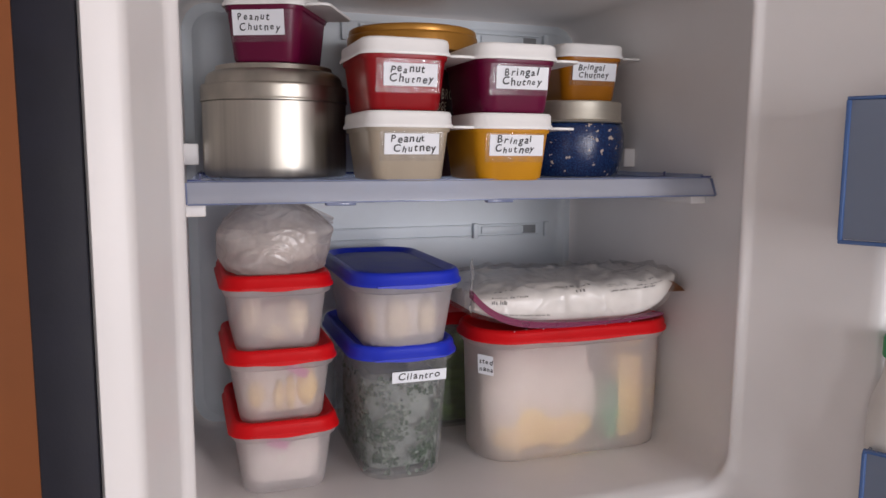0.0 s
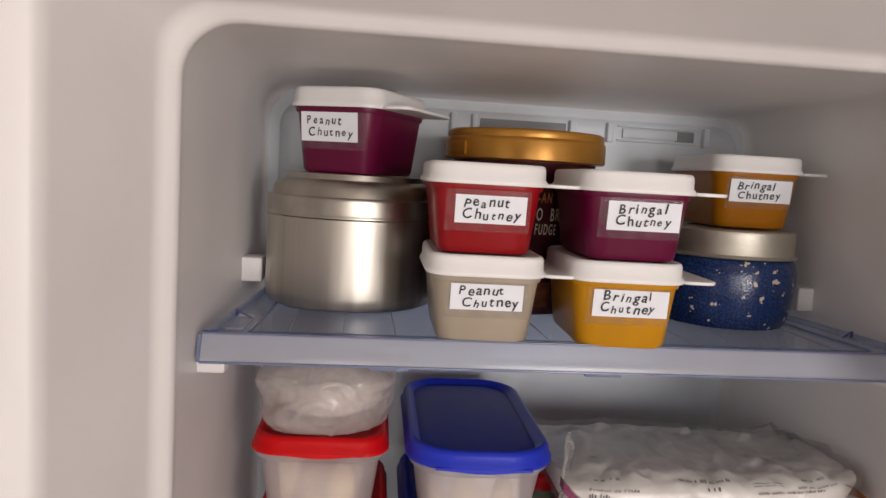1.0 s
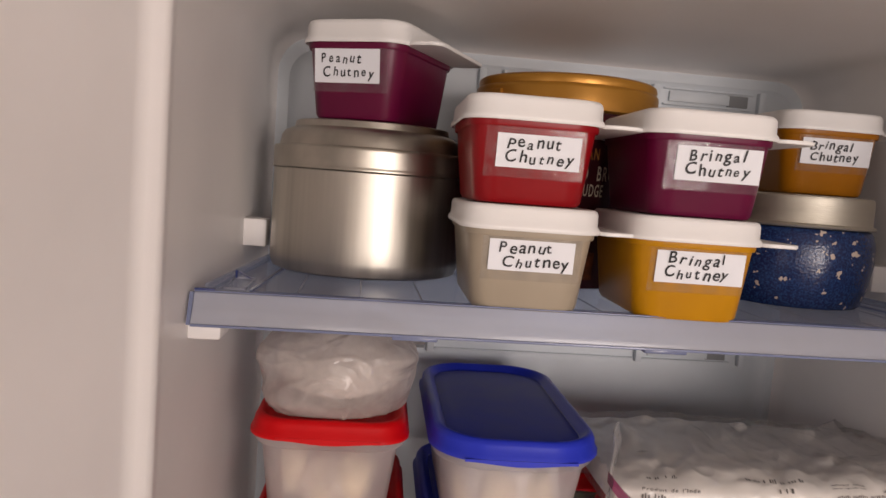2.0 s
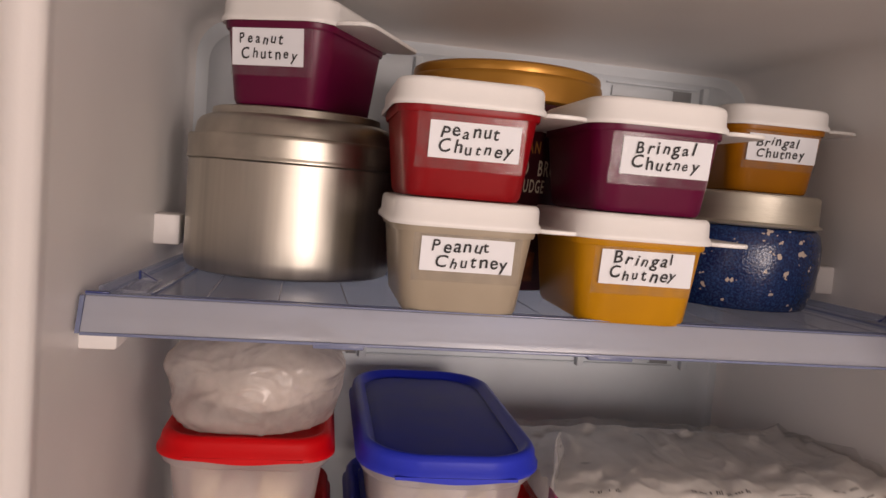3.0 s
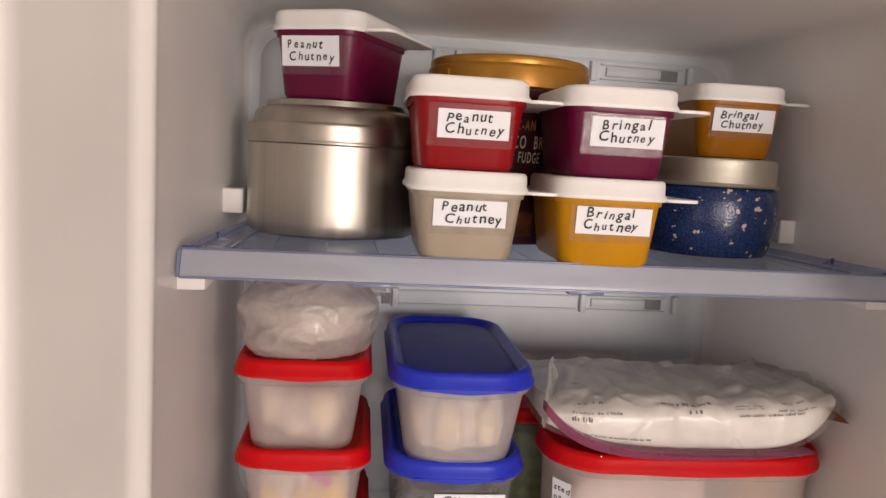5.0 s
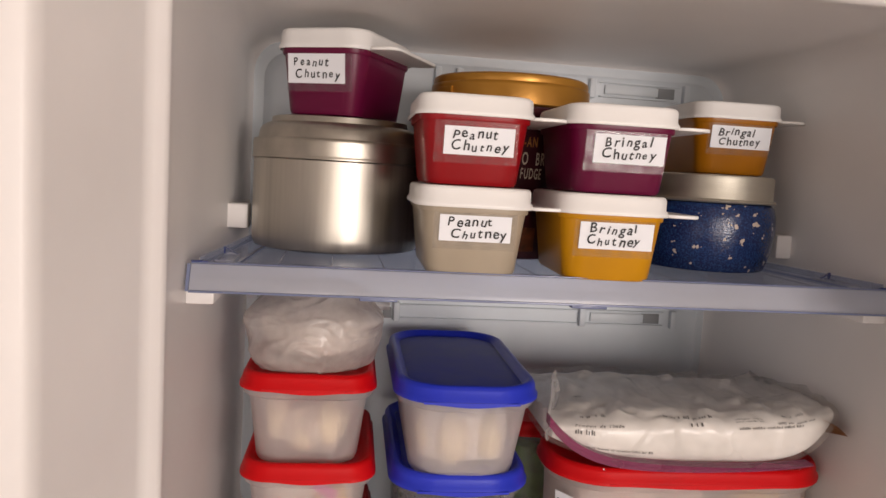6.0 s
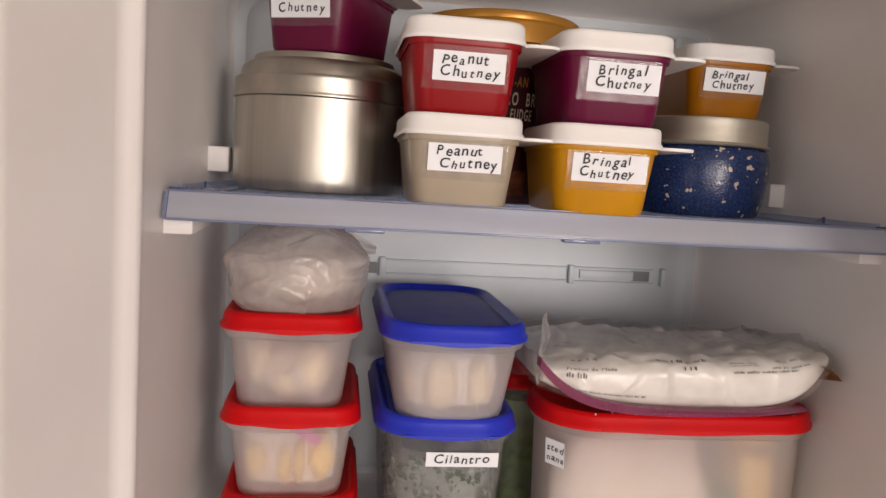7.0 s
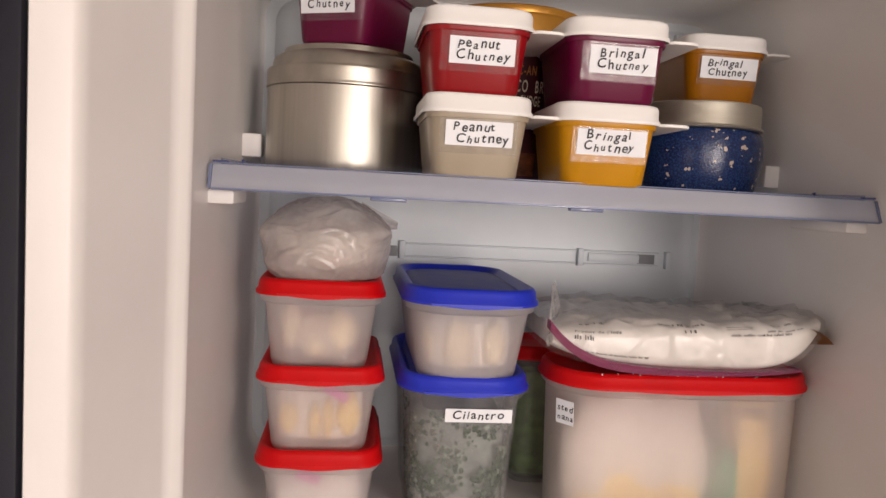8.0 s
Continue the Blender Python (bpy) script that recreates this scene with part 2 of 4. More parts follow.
def ring(w, d, r, z, n=6, cx=0.0, cy=0.0, bow=0.0):
    """A rounded rectangle in the plane z; bow swells its sides."""
    out = []
    for k, (sx, sy) in enumerate(((1, 1), (-1, 1), (-1, -1), (1, -1))):
        for i in range(n + 1):
            a = math.pi / 2 * (k + i / n)
            out.append([sx * (w / 2 - r) + r * math.cos(a), sy * (d / 2 - r) + r * math.sin(a)])
    pts = []
    for x, y in out:
        bx = 1 + bow * (1 - (2 * y / d) ** 2)
        by = 1 + bow * (1 - (2 * x / w) ** 2)
        pts.append((cx + x * bx, cy + y * by, z))
    return pts


def loft(rings, cap0=True, cap1=True, bm=None):
    bm = bm or bmesh.new()
    rows = [[bm.verts.new(p) for p in r] for r in rings]
    n = len(rows[0])
    for a, b in zip(rows, rows[1:]):
        for i in range(n):
            bm.faces.new((a[i], a[(i + 1) % n], b[(i + 1) % n], b[i]))
    if cap0:
        bm.faces.new(rows[0][::-1])
    if cap1:
        bm.faces.new(rows[-1])
    return bm


def turned(profile, n=72, cap0=True, cap1=True):
    return loft([[(r * math.cos(2 * math.pi * i / n), r * math.sin(2 * math.pi * i / n), z) for i in range(n)] for r, z in profile], cap0, cap1)


def slab(x0, x1, y0, y1, z0, z1, bevel=0.0, seg=2, bm=None):
    mine = bmesh.new()
    bmesh.ops.create_cube(mine, size=1)
    for v in mine.verts:
        v.co = Vector(((x0 + x1) / 2 + v.co.x * (x1 - x0), (y0 + y1) / 2 + v.co.y * (y1 - y0), (z0 + z1) / 2 + v.co.z * (z1 - z0)))
    if bevel:
        bmesh.ops.bevel(mine, geom=mine.edges[:], offset=bevel, segments=seg, profile=0.5, affect="EDGES")
    if bm is None:
        return mine
    me = bpy.data.meshes.new("joined")
    mine.to_mesh(me)
    mine.free()
    bm.from_mesh(me)
    bpy.data.meshes.remove(me)
    return bm


GLYPHS = {}


def glyph(ch):
    """Outline of one character of the built-in font, filled, as vertices and faces, with its advance."""
    if ch not in GLYPHS:
        cu = bpy.data.curves.new("glyph", "FONT")
        cu.body, cu.size, cu.resolution_u, cu.offset, cu.shear = ch, 1.0, 3, 0.014, 0.10
        ob = new("glyph", cu)
        bpy.context.view_layer.update()
        ev = ob.evaluated_get(bpy.context.evaluated_depsgraph_get())
        me = ev.to_mesh()
        vs = [v.co.copy() for v in me.vertices]
        fs = [tuple(p.vertices) for p in me.polygons]
        ev.to_mesh_clear()
        bpy.data.objects.remove(ob)
        bpy.data.curves.remove(cu)
        x1 = max((v.x for v in vs), default=0.3)
        GLYPHS[ch] = (vs, fs, x1 + 0.10)
    return GLYPHS[ch]


def lettering(lines, size, leading, place, jitter=0.0, seed=1, squeeze=1.0):
    """Writing as a mesh: lines of text, first line's base at v = 0; place(u, v) gives the point on the surface."""
    rnd, bm = random.Random(seed), bmesh.new()
    for k, line in enumerate(lines):
        u, v0 = rnd.uniform(-0.3, 0.3) * size * jitter * 4, -k * leading
        for ch in line:
            if ch == " ":
                u += size * 0.4
                continue
            vs, fs, adv = glyph(ch)
            a, s = rnd.uniform(-1, 1) * jitter, 1 + rnd.uniform(-1, 1) * jitter
            dv = rnd.uniform(-1, 1) * jitter * size * 0.5
            rx = rnd.uniform(0, 40)
            made = []
            for p in vs:
                x, y = p.x * squeeze + 0.12 * jitter * 5 * p.y * 0.3, p.y
                if jitter:
                    w = Vector((p.x * 2.6 + rx, p.y * 2.6, seed * 3.1))
                    x, y = x + 0.032 * noise.noise(w), y + 0.036 * noise.noise(w + Vector((9, 4, 2)))
                x, y = x * math.cos(a) - y * math.sin(a), x * math.sin(a) + y * math.cos(a)
                made.append(bm.verts.new(place(u + x * s * size, v0 + dv + y * s * size)))
            for f in fs:
                try:
                    bm.faces.new([made[i] for i in f])
                except ValueError:
                    pass
            u += adv * size * squeeze * (1 + rnd.uniform(-0.5, 0.5) * jitter) + 0.3 * jitter * size
    return bm


# ---- the refrigerator ----
TURNED = Matrix.Translation((0.04, 0.70, 0)) @ pose(0, 0, 0, 0, 0, 1.6) @ Matrix.Translation((-0.04, -0.70, 0))   # the fridge stands slightly askew
fridge = thing("refrigerator", TURNED @ pose(0, 0, FLOOR_Z), "dark-painted refrigerator with a white open freezer compartment", "refrigerator")


def up(z):
    return z - FLOOR_Z


def frame_ring(x0, x1, z0, z1, r, y, n=10):
    return [(x, y, z) for x, z, _ in ((p[0], p[1], 0) for p in ring(x1 - x0, z1 - z0, r, 0, n, (x0 + x1) / 2, up((z0 + z1) / 2)))]


FX0, FX1, FZ0, FZ1 = -0.0235, 0.666, -0.100, 0.576   # front face of the freezer opening
FY = 0.511
liner = [
    frame_ring(FX0, FX1, FZ0, FZ1, 0.012, FY + 0.004),
    frame_ring(FX0 + 0.002, FX1 - 0.002, FZ0 + 0.002, FZ1 - 0.002, 0.012, FY),
    frame_ring(-0.0025, 0.643, -0.075, 0.550, 0.028, FY),
    frame_ring(0.0020, 0.638, -0.070, 0.545, 0.030, FY + 0.003),
    frame_ring(0.0045, 0.6355, -0.067, 0.5425, 0.030, FY + 0.012),
    frame_ring(0.0245, 0.5905, -0.0430, 0.5100, 0.034, 0.6170),
    frame_ring(0.0265, 0.5890, -0.0415, 0.5085, 0.034, 0.6220),
    frame_ring(0.0300, 0.5872, -0.0380, 0.5055, 0.034, 0.6255),
    frame_ring(0.0345, 0.5845, -0.0350, 0.5010, 0.034, 0.6285),
    frame_ring(0.0366, 0.5822, -0.0330, 0.4990, 0.034, 0.6315),
    frame_ring(0.0370, 0.5815, -0.0320, 0.4985, 0.034, 0.6345),
    frame_ring(0.0366, 0.5840, -0.0300, 0.4988, 0.034, 0.6385),
    frame_ring(0.0356, 0.5920, -0.0275, 0.4996, 0.034, 0.6450),
    frame_ring(0.0350, 0.5965, -0.0265, 0.5000, 0.034, 0.6520),
    frame_ring(0.0395, 0.589, -0.025, 0.499, 0.034, 0.800),
    frame_ring(0.0440, 0.581, -0.025, 0.499, 0.030, 0.960),
    frame_ring(0.0480, 0.577, -0.020, 0.495, 0.026, 0.978),
    frame_ring(0.0600, 0.565, -0.008, 0.483, 0.020, 0.985),
]
liner_part = part("liner", loft(liner, False, True), LINER, fridge, "white moulded plastic freezer liner", angle=60)

CX0, CX1, CYB = -0.0575, 0.694, 1.06
for name, x0, x1, y0, y1, z0, z1 in (("side_panel", CX0, FX0 - 0.0005, FY - 0.002, CYB, 0.02, up(0.60)), ("side_panel", FX1 + 0.0005, CX1, FY - 0.002, CYB, 0.02, up(0.60)),
                                     ("top_panel", FX0 - 0.0003, FX1 + 0.0003, FY - 0.001, CYB, up(FZ1) + 0.0005, up(0.60)), ("rear_panel", FX0 - 0.0003, FX1 + 0.0003, 1.02, CYB - 0.002, 0.03, up(FZ1)),
                                     ("lower_body", FX0 - 0.0003, FX1 + 0.0003, FY - 0.001, 1.018, 0.02, up(FZ0) - 0.0005)):
    part(name, slab(x0, x1, y0, y1, z0, z1, 0.002), DARK, fridge, "dark textured paint")
for x in (0.0, 0.63):
    for y in (0.56, 1.0):
        part("foot", slab(x - 0.02, x + 0.02, y - 0.02, y + 0.02, 0.0, 0.0195, 0.002), DARK, fridge)


# back panel with its rails and vents
def bar(name, x0, x1, z0, z1, y0, y1, material, parent, bevel=0.001, label=""):
    return part(name, slab(x0, x1, y0, y1, up(z0), up(z1), bevel), material, parent, label)


PY = 0.0165    # the panel's fittings lie this far behind their first plane
pan = [[(p[0], y, up(p[1])) for p in ring(w, h, r, 0, 8, 0.3140, 0.236)] for w, h, r, y in
       ((0.528, 0.520, 0.034, 0.9845), (0.528, 0.520, 0.034, 0.979), (0.522, 0.514, 0.032, 0.9765), (0.506, 0.498, 0.028, 0.9760),
        (0.500, 0.492, 0.026, 0.9785), (0.478, 0.470, 0.02, 0.9790))]
panel = part("back_panel", loft(pan, False, True), PANEL, fridge, "pale grey-white moulded back panel")
for z, xs, x0, x1, v0, v1 in ((0.4713, (0.2445, 0.2680, 0.3760, 0.4185, 0.5295), 0.2490, 0.3700, 0.4325, 0.5165), (0.2120, (0.2130, 0.4270, 0.5375), 0.2175, 0.4225, 0.4365, 0.5215)):
    for x in xs:
        bar("rib", x - 0.0035, x + 0.0035, z - 0.0105, z + 0.0105, PY + 0.9555, PY + 0.9635, PANEL, panel, 0.0012)
    if z < 0.4:
        bar("rail", x0, x1, z - 0.0085, z - 0.0065, PY + 0.9590, PY + 0.9635, PANEL, panel, 0.0008)
        bar("rail", x0, x1, z + 0.0065, z + 0.0085, PY + 0.9590, PY + 0.9635, PANEL, panel, 0.0008)
    for zz in (-0.0085, 0.0070):
        bar("vent_frame", v0 - 0.005, v1 + 0.005, z + zz, z + zz + 0.0018, PY + 0.9590, PY + 0.9635, PANEL, panel, 0.0007)
    bar("vent_slot", v1 - 0.0215, v1, z - 0.0055, z + 0.0058, PY + 0.9608, PY + 0.9630, VENT_SHADE, panel, 0.0004, "grey bar for the shaded inside of an air slot")
    bar("vent_slat", v0 + 0.001, v1 - 0.020, z - 0.0046, z + 0.0052, PY + 0.9596, PY + 0.9612, PANEL, panel, 0.0006)
bar("vent_slot", 0.2740, 0.3690, 0.4655, 0.4780, PY + 0.9600, PY + 0.9630, VENT_SHADE, panel, 0.0004, "grey bar for the shaded inside of an air slot")
bar("vent_slot", 0.1980, 0.2075, 0.2040, 0.2160, PY + 0.9600, PY + 0.9630, VENT_SHADE, panel, 0.0004, "grey bar for the shaded inside of an air slot")
# shelf holders on the side walls
for x0, x1, y0, y1, z0, z1 in ((0.038, 0.0600, 0.872, 0.898, 0.305, 0.328), (0.031, 0.0560, 0.704, 0.79, 0.2625, 0.2735),
                               (0.572, 0.589, 0.836, 0.868, 0.303, 0.326), (0.574, 0.598, 0.706, 0.79, 0.264, 0.2735)):
    bar("shelf_holder", x0, x1, z0, z1, y0, y1, LINER, liner_part, 0.002, "white plastic shelf holder")

# open freezer door on the hinge side
door = thing("freezer_door", pose(0.664, 0.565, FLOOR_Z, 0, 0, 30), "open white freezer door with clear storage bins", "door")
part("door_panel", slab(0.030, 0.075, -0.72, -0.075, up(-0.10), up(0.60), 0.006), DARK, door, "dark outer door panel")
dl = [[(x, p[0], p[1]) for p in ring(w, h, r, 0, 6, -0.398, up(0.25))] for w, h, r, x in
      ((0.63, 0.68, 0.01, 0.0295), (0.63, 0.68, 0.01, 0.012), (0.61, 0.66, 0.012, 0.008), (0.57, 0.62, 0.02, 0.010), (0.55, 0.60, 0.02, 0.02))]
part("door_liner", loft(dl, True, True), LINER, door, "white inner door liner")


def door_bin(x, y, z0, z1, depth):
    b = thing("door_bin", pose(x, y, z0, 0, 0, 30), "smoky blue clear plastic freezer door bin", "door bin", "freezer door bins")
    h = z1 - z0
    L = 0.56
    part("front_panel", slab(-depth, -depth + 0.003, -L, 0.016, 0.0, h, 0.001), BIN_BLUE, b)
    part("side_panel", slab(-depth + 0.0032, 0, 0.013, 0.016, 0.0, h, 0.001), BIN_BLUE, b)
    part("side_panel", slab(-depth + 0.0032, 0, -L, -L + 0.003, 0.0, h, 0.001), BIN_BLUE, b)
    part("bottom", slab(-depth + 0.0032, 0, -L + 0.0032, 0.0128, 0.0, 0.003, 0.001), BIN_BLUE, b)
    e = slab(-depth - 0.0015, -depth + 0.0045, -L, 0.017, h, h + 0.003, 0.001)
    slab(-depth - 0.0015, -depth + 0.0045, 0.0135, 0.0175, -0.001, h, 0.001, bm=e)
    slab(-depth - 0.0015, -depth + 0.0045, -L, 0.017, -0.004, -0.0005, 0.001, bm=e)
    part("rim", e, BIN_EDGE, b, "blue rim")


door_bin(0.668, 0.552, 0.247, 0.366, 0.098)
door_bin(0.677, 0.523, -0.06, 0.058, 0.080)
bottle = thing("bottle", pose(0.642, 0.500, -0.0568), "white plastic bottle with a green cap", "bottle")
part("body", turned([(0.022, 0), (0.025, 0.004), (0.026, 0.13), (0.024, 0.155), (0.016, 0.178), (0.0145, 0.196)], 32), BOTTLE, bottle)
part("cap", turned([(0.0165, 0.1965), (0.017, 0.199), (0.017, 0.214), (0.0155, 0.2165)], 32), CAP_GREEN, bottle, "green screw cap")

# ---- the glass-like shelf ----
shelf = thing("freezer_shelf", TURNED @ pose(0, 0, 0.275), "clear bluish plastic freezer shelf with a deep front lip", "shelf")
SX0, SX1, SY0, SY1 = 0.0405, 0.5925, 0.700, 0.948
plate_b = bmesh.new()
pv = [plate_b.verts.new(p) for p in ((SX0 + 0.004, SY0 + 0.001, 0.0115), (SX1 - 0.004, SY0 + 0.001, 0.0115), (0.5650, SY1, 0.0115), (0.0600, SY1, 0.0115),
                                     (SX0 + 0.004, SY0 + 0.001, 0.0170), (SX1 - 0.004, SY0 + 0.001, 0.0170), (0.5650, SY1, 0.0170), (0.0600, SY1, 0.0170))]
for f in ((0, 1, 2, 3), (4, 5, 6, 7), (0, 1, 5, 4), (1, 2, 6, 5), (2, 3, 7, 6), (3, 0, 4, 7)):
    plate_b.faces.new([pv[i] for i in f])
part("plate", plate_b, SHELF, shelf, smooth=False)
lip = bmesh.new()
prof = [(0.6985, 0.0178), (0.7008, 0.0182), (0.7008, 0.0112), (0.6975, 0.0005), (0.6905, -0.0005), (0.6902, 0.0008), (0.6945, 0.009)]
loft([[(x, y, z) for y, z in prof] for x in (SX0, SX1)], bm=lip)
part("front_lip", lip, SHELF_LIP, shelf, "frosted bluish front lip", angle=50)
part("edge", slab(SX0, SX1, 0.6972, 0.6998, 0.0184, 0.0194, 0.0003), SHELF_RIM, shelf, "blue-grey edge")
part("edge", slab(SX0, SX1, 0.6885, 0.6900, -0.0014, 0.0002, 0.0003), SHELF_RIM, shelf, "blue-grey edge")
for x, s in ((SX0, 1), (SX1, -1)):
    e = bmesh.new()
    loft([[(x - s * 0.0002 * k, y, z) for y, z in ((0.6965, 0.0180), (0.7005, 0.0180), (0.6925, -0.0005), (0.6888, -0.0005))] for k in (1, 12)], bm=e)
    part("end_cap", e, SHELF_RIM, shelf, "blue-grey edge")
    part("corner", slab(min(x, x + s * 0.012), max(x, x + s * 0.012), 0.6966, 0.7000, 0.0195, 0.0206, 0.0003), SHELF_EDGE, shelf, "deep blue edge")
    # raised side gutter and its stops
    xb = 0.0600 if s > 0 else 0.5650
    g = bmesh.new()
    loft([[(a + s * dx, b, z) for dx, z in ((0.0045, 0.0173), (0.0075, 0.0173), (0.0070, 0.0225), (0.0050, 0.0225))] for a, b in ((x, 0.704), (xb, 0.948))], bm=g)
    part("side_rim", g, SHELF, shelf)
    # sunken finger recess in the gutter, and the slanted stop behind it
    xr = x + s * 0.0195
    rec = [[(q[0], q[1], z) for q in ring(w, d, r, 0, 5, xr, 0.744)] for w, d, r, z in
           ((0.0150, 0.052, 0.0045, 0.0172), (0.0148, 0.0518, 0.0045, 0.0186), (0.0132, 0.0502, 0.004, 0.0186), (0.0128, 0.0498, 0.004, 0.0172))]
    part("recess_rim", loft(rec, False, False), SHELF_LIP, shelf, "rounded recess in the gutter")
    st = bmesh.new()
    loft([[(xr - s * 0.006 + dx, 0.762 + dy, z) for dx, dy in ((0, 0), (0.0014, 0), (0.0014, 0.0022), (0, 0.0022))] for z in (0.0186, 0.0240)], bm=st)
    loft([[(xr - s * (0.006 - 0.011 * k) + dx, 0.762 - 0.004 * k + dy, 0.0240 - 0.0052 * k) for dx, dy in ((0, 0), (0.0012, 0), (0.0012, 0.0018), (0, 0.0018))] for k in (0, 1)], bm=st)
    part("stop", st, SHELF_EDGE, shelf, "deep blue edge")
    g = bmesh.new()
    loft([[(a + s * dx, b, z) for dx, z in ((0.0300, 0.0173), (0.0318, 0.0173), (0.0318, 0.0187), (0.0300, 0.0187))] for a, b in ((x, 0.7125), (xb - s * 0.006, 0.940))], bm=g)
    part("rib", g, SHELF_RIM, shelf, "blue-grey edge")
part("rib", slab(SX0 + 0.032, SX1 - 0.032, 0.7118, 0.7130, 0.0172, 0.0182, 0.0003), SHELF_RIM, shelf, "blue-grey edge")
part("back_edge", slab(0.061, 0.564, 0.9440, 0.9478, 0.0172, 0.0205, 0.0005), SHELF_EDGE, shelf, "deep blue edge")
for k in range(12):
    x = 0.0995 + 0.0395 * k
    part("rib", slab(x, x + 0.0009, 0.715, 0.940, 0.0171, 0.0176, 0.0002), SHELF_LIP, shelf)
for x in (0.174, 0.334):
    part("clip", slab(x - 0.014, x + 0.014, 0.6915, 0.7000, -0.0040, -0.0008, 0.0008), SHELF_RIM, shelf, "blue-grey clip under the lip")


# ---- chutney boxes ----
BOX_H = 0.0663


def chutney_box(cx, cy, z, turn, material, colour_word, lines, lx, lz, lw, lh, seed, support):
    t = thing("chutney_box", pose(cx, cy, z, 0, 0, turn), f"{colour_word} box, white lid, labelled {' '.join(lines).lower()}, on {support}", "food container", "labelled chutney boxes")
    body = [ring(0.060, 0.0950, 0.010, 0.0), ring(0.066, 0.1010, 0.013, 0.0008), ring(0.0695, 0.1040, 0.0145, 0.0035), ring(0.0800, 0.1145, 0.017, 0.0480),
            ring(0.0825, 0.1170, 0.018, 0.0470), ring(0.0835, 0.1180, 0.018, 0.0483), ring(0.0835, 0.1180, 0.018, 0.0538),
            ring(0.0795, 0.1140, 0.016, 0.0538), ring(0.0660, 0.1005, 0.0125, 0.0050), ring(0.060, 0.0950, 0.010, 0.0030)]
    part("body", loft(body), material, t)
    lid = [ring(0.0845, 0.1190, 0.018, 0.0546), ring(0.0890, 0.1235, 0.0205, 0.0508), ring(0.0900, 0.1245, 0.021, 0.0513), ring(0.0900, 0.1245, 0.021, 0.0538),
           ring(0.0868, 0.1213, 0.0195, 0.0558), ring(0.0862, 0.1207, 0.019, 0.0633), ring(0.0848, 0.1193, 0.0185, 0.0653), ring(0.0820, 0.1165, 0.0175, 0.0663),
           ring(0.0790, 0.1135, 0.016, 0.0663), ring(0.0775, 0.1120, 0.015, 0.0656), ring(0.070, 0.1045, 0.014, 0.0652)]
    lid_ob = part("lid", loft(lid, False, True), LID_WHITE, t, "white lid with a side tab", angle=50)
    tab = [ring(0.0280, 0.1020, 0.009, 0.0508, 5, 0.0555), ring(0.0290, 0.1030, 0.0095, 0.0514, 5, 0.0555), ring(0.0290, 0.1030, 0.0095, 0.0528, 5, 0.0555), ring(0.0280, 0.1020, 0.009, 0.0533, 5, 0.0555)]
    part("tab", loft(tab), LID_WHITE, lid_ob)
    lean = math.atan2(0.00525, 0.0445)

    def on_front(u, v, off):
        """A point on the leaning front face: u across, v up from the box's foot."""
        return (u, -0.0520 - (v - 0.0035) * math.tan(lean) - off, v)

    def sheet(u0, u1, v0, v1, o0, o1):
        return loft([[on_front(u, v, o) for u, v in ((u0, v0), (u1, v0), (u1, v1), (u0, v1))] for o in (o0, o1)])

    tilt = random.Random(seed).uniform(-0.02, 0.02)
    part("tape", sheet(-0.031, 0.031, lz - lh / 2 - 0.006, min(0.047, lz + lh / 2 + 0.005), 0.00005, 0.00018), TAPE, t, "strip of clear tape")
    lab = part("label", sheet(lx - lw / 2, lx + lw / 2, lz - lh / 2, lz + lh / 2, 0.0003, 0.0007), PAPER, t, "white paper label", smooth=False)
    txt = lettering(lines, 0.0095, 0.0090, lambda u, v: on_front(lx - lw / 2 + 0.0065 + u, lz + 0.0017 + v + (tilt + 0.02) * u, 0.00125), 0.15, seed, 1.00)
    part("writing", txt, INK, lab, "handwritten black letters", smooth=False)
    return t


PC, BC = ("Peanut", "Chutney"), ("Bringal", "Chutney")
chutney_box(0.2425, 0.7550, 0.2922, 0, GREY_BOX, "beige-grey", PC, 0.0000, 0.0355, 0.0535, 0.0195, 3, "the shelf")
chutney_box(0.2395, 0.7550, 0.3587, 0, RED_BOX, "dark red", PC, 0.0020, 0.0328, 0.0520, 0.0205, 4, "another box")
chutney_box(0.3500, 0.7560, 0.2922, -1, YELLOW_BOX, "mustard yellow", BC, 0.0015, 0.0350, 0.0570, 0.0205, 5, "the shelf")
chutney_box(0.3520, 0.7545, 0.3587, 0, PURPLE, "purple", BC, 0.0030, 0.0337, 0.0550, 0.0215, 6, "another box")
chutney_box(0.5050, 0.8795, 0.3815, 0, ORANGE_BOX, "amber", BC, 0.0010, 0.0345, 0.0580, 0.0205, 7, "a blue tin")
tall_box = chutney_box(0.1415, 0.8675, 0.4107, -25, PURPLE, "purple", PC, -0.0025, 0.0355, 0.0540, 0.0225, 8, "a steel pot")
tall_box.scale.z = 1.10      # a slightly taller box than the rest

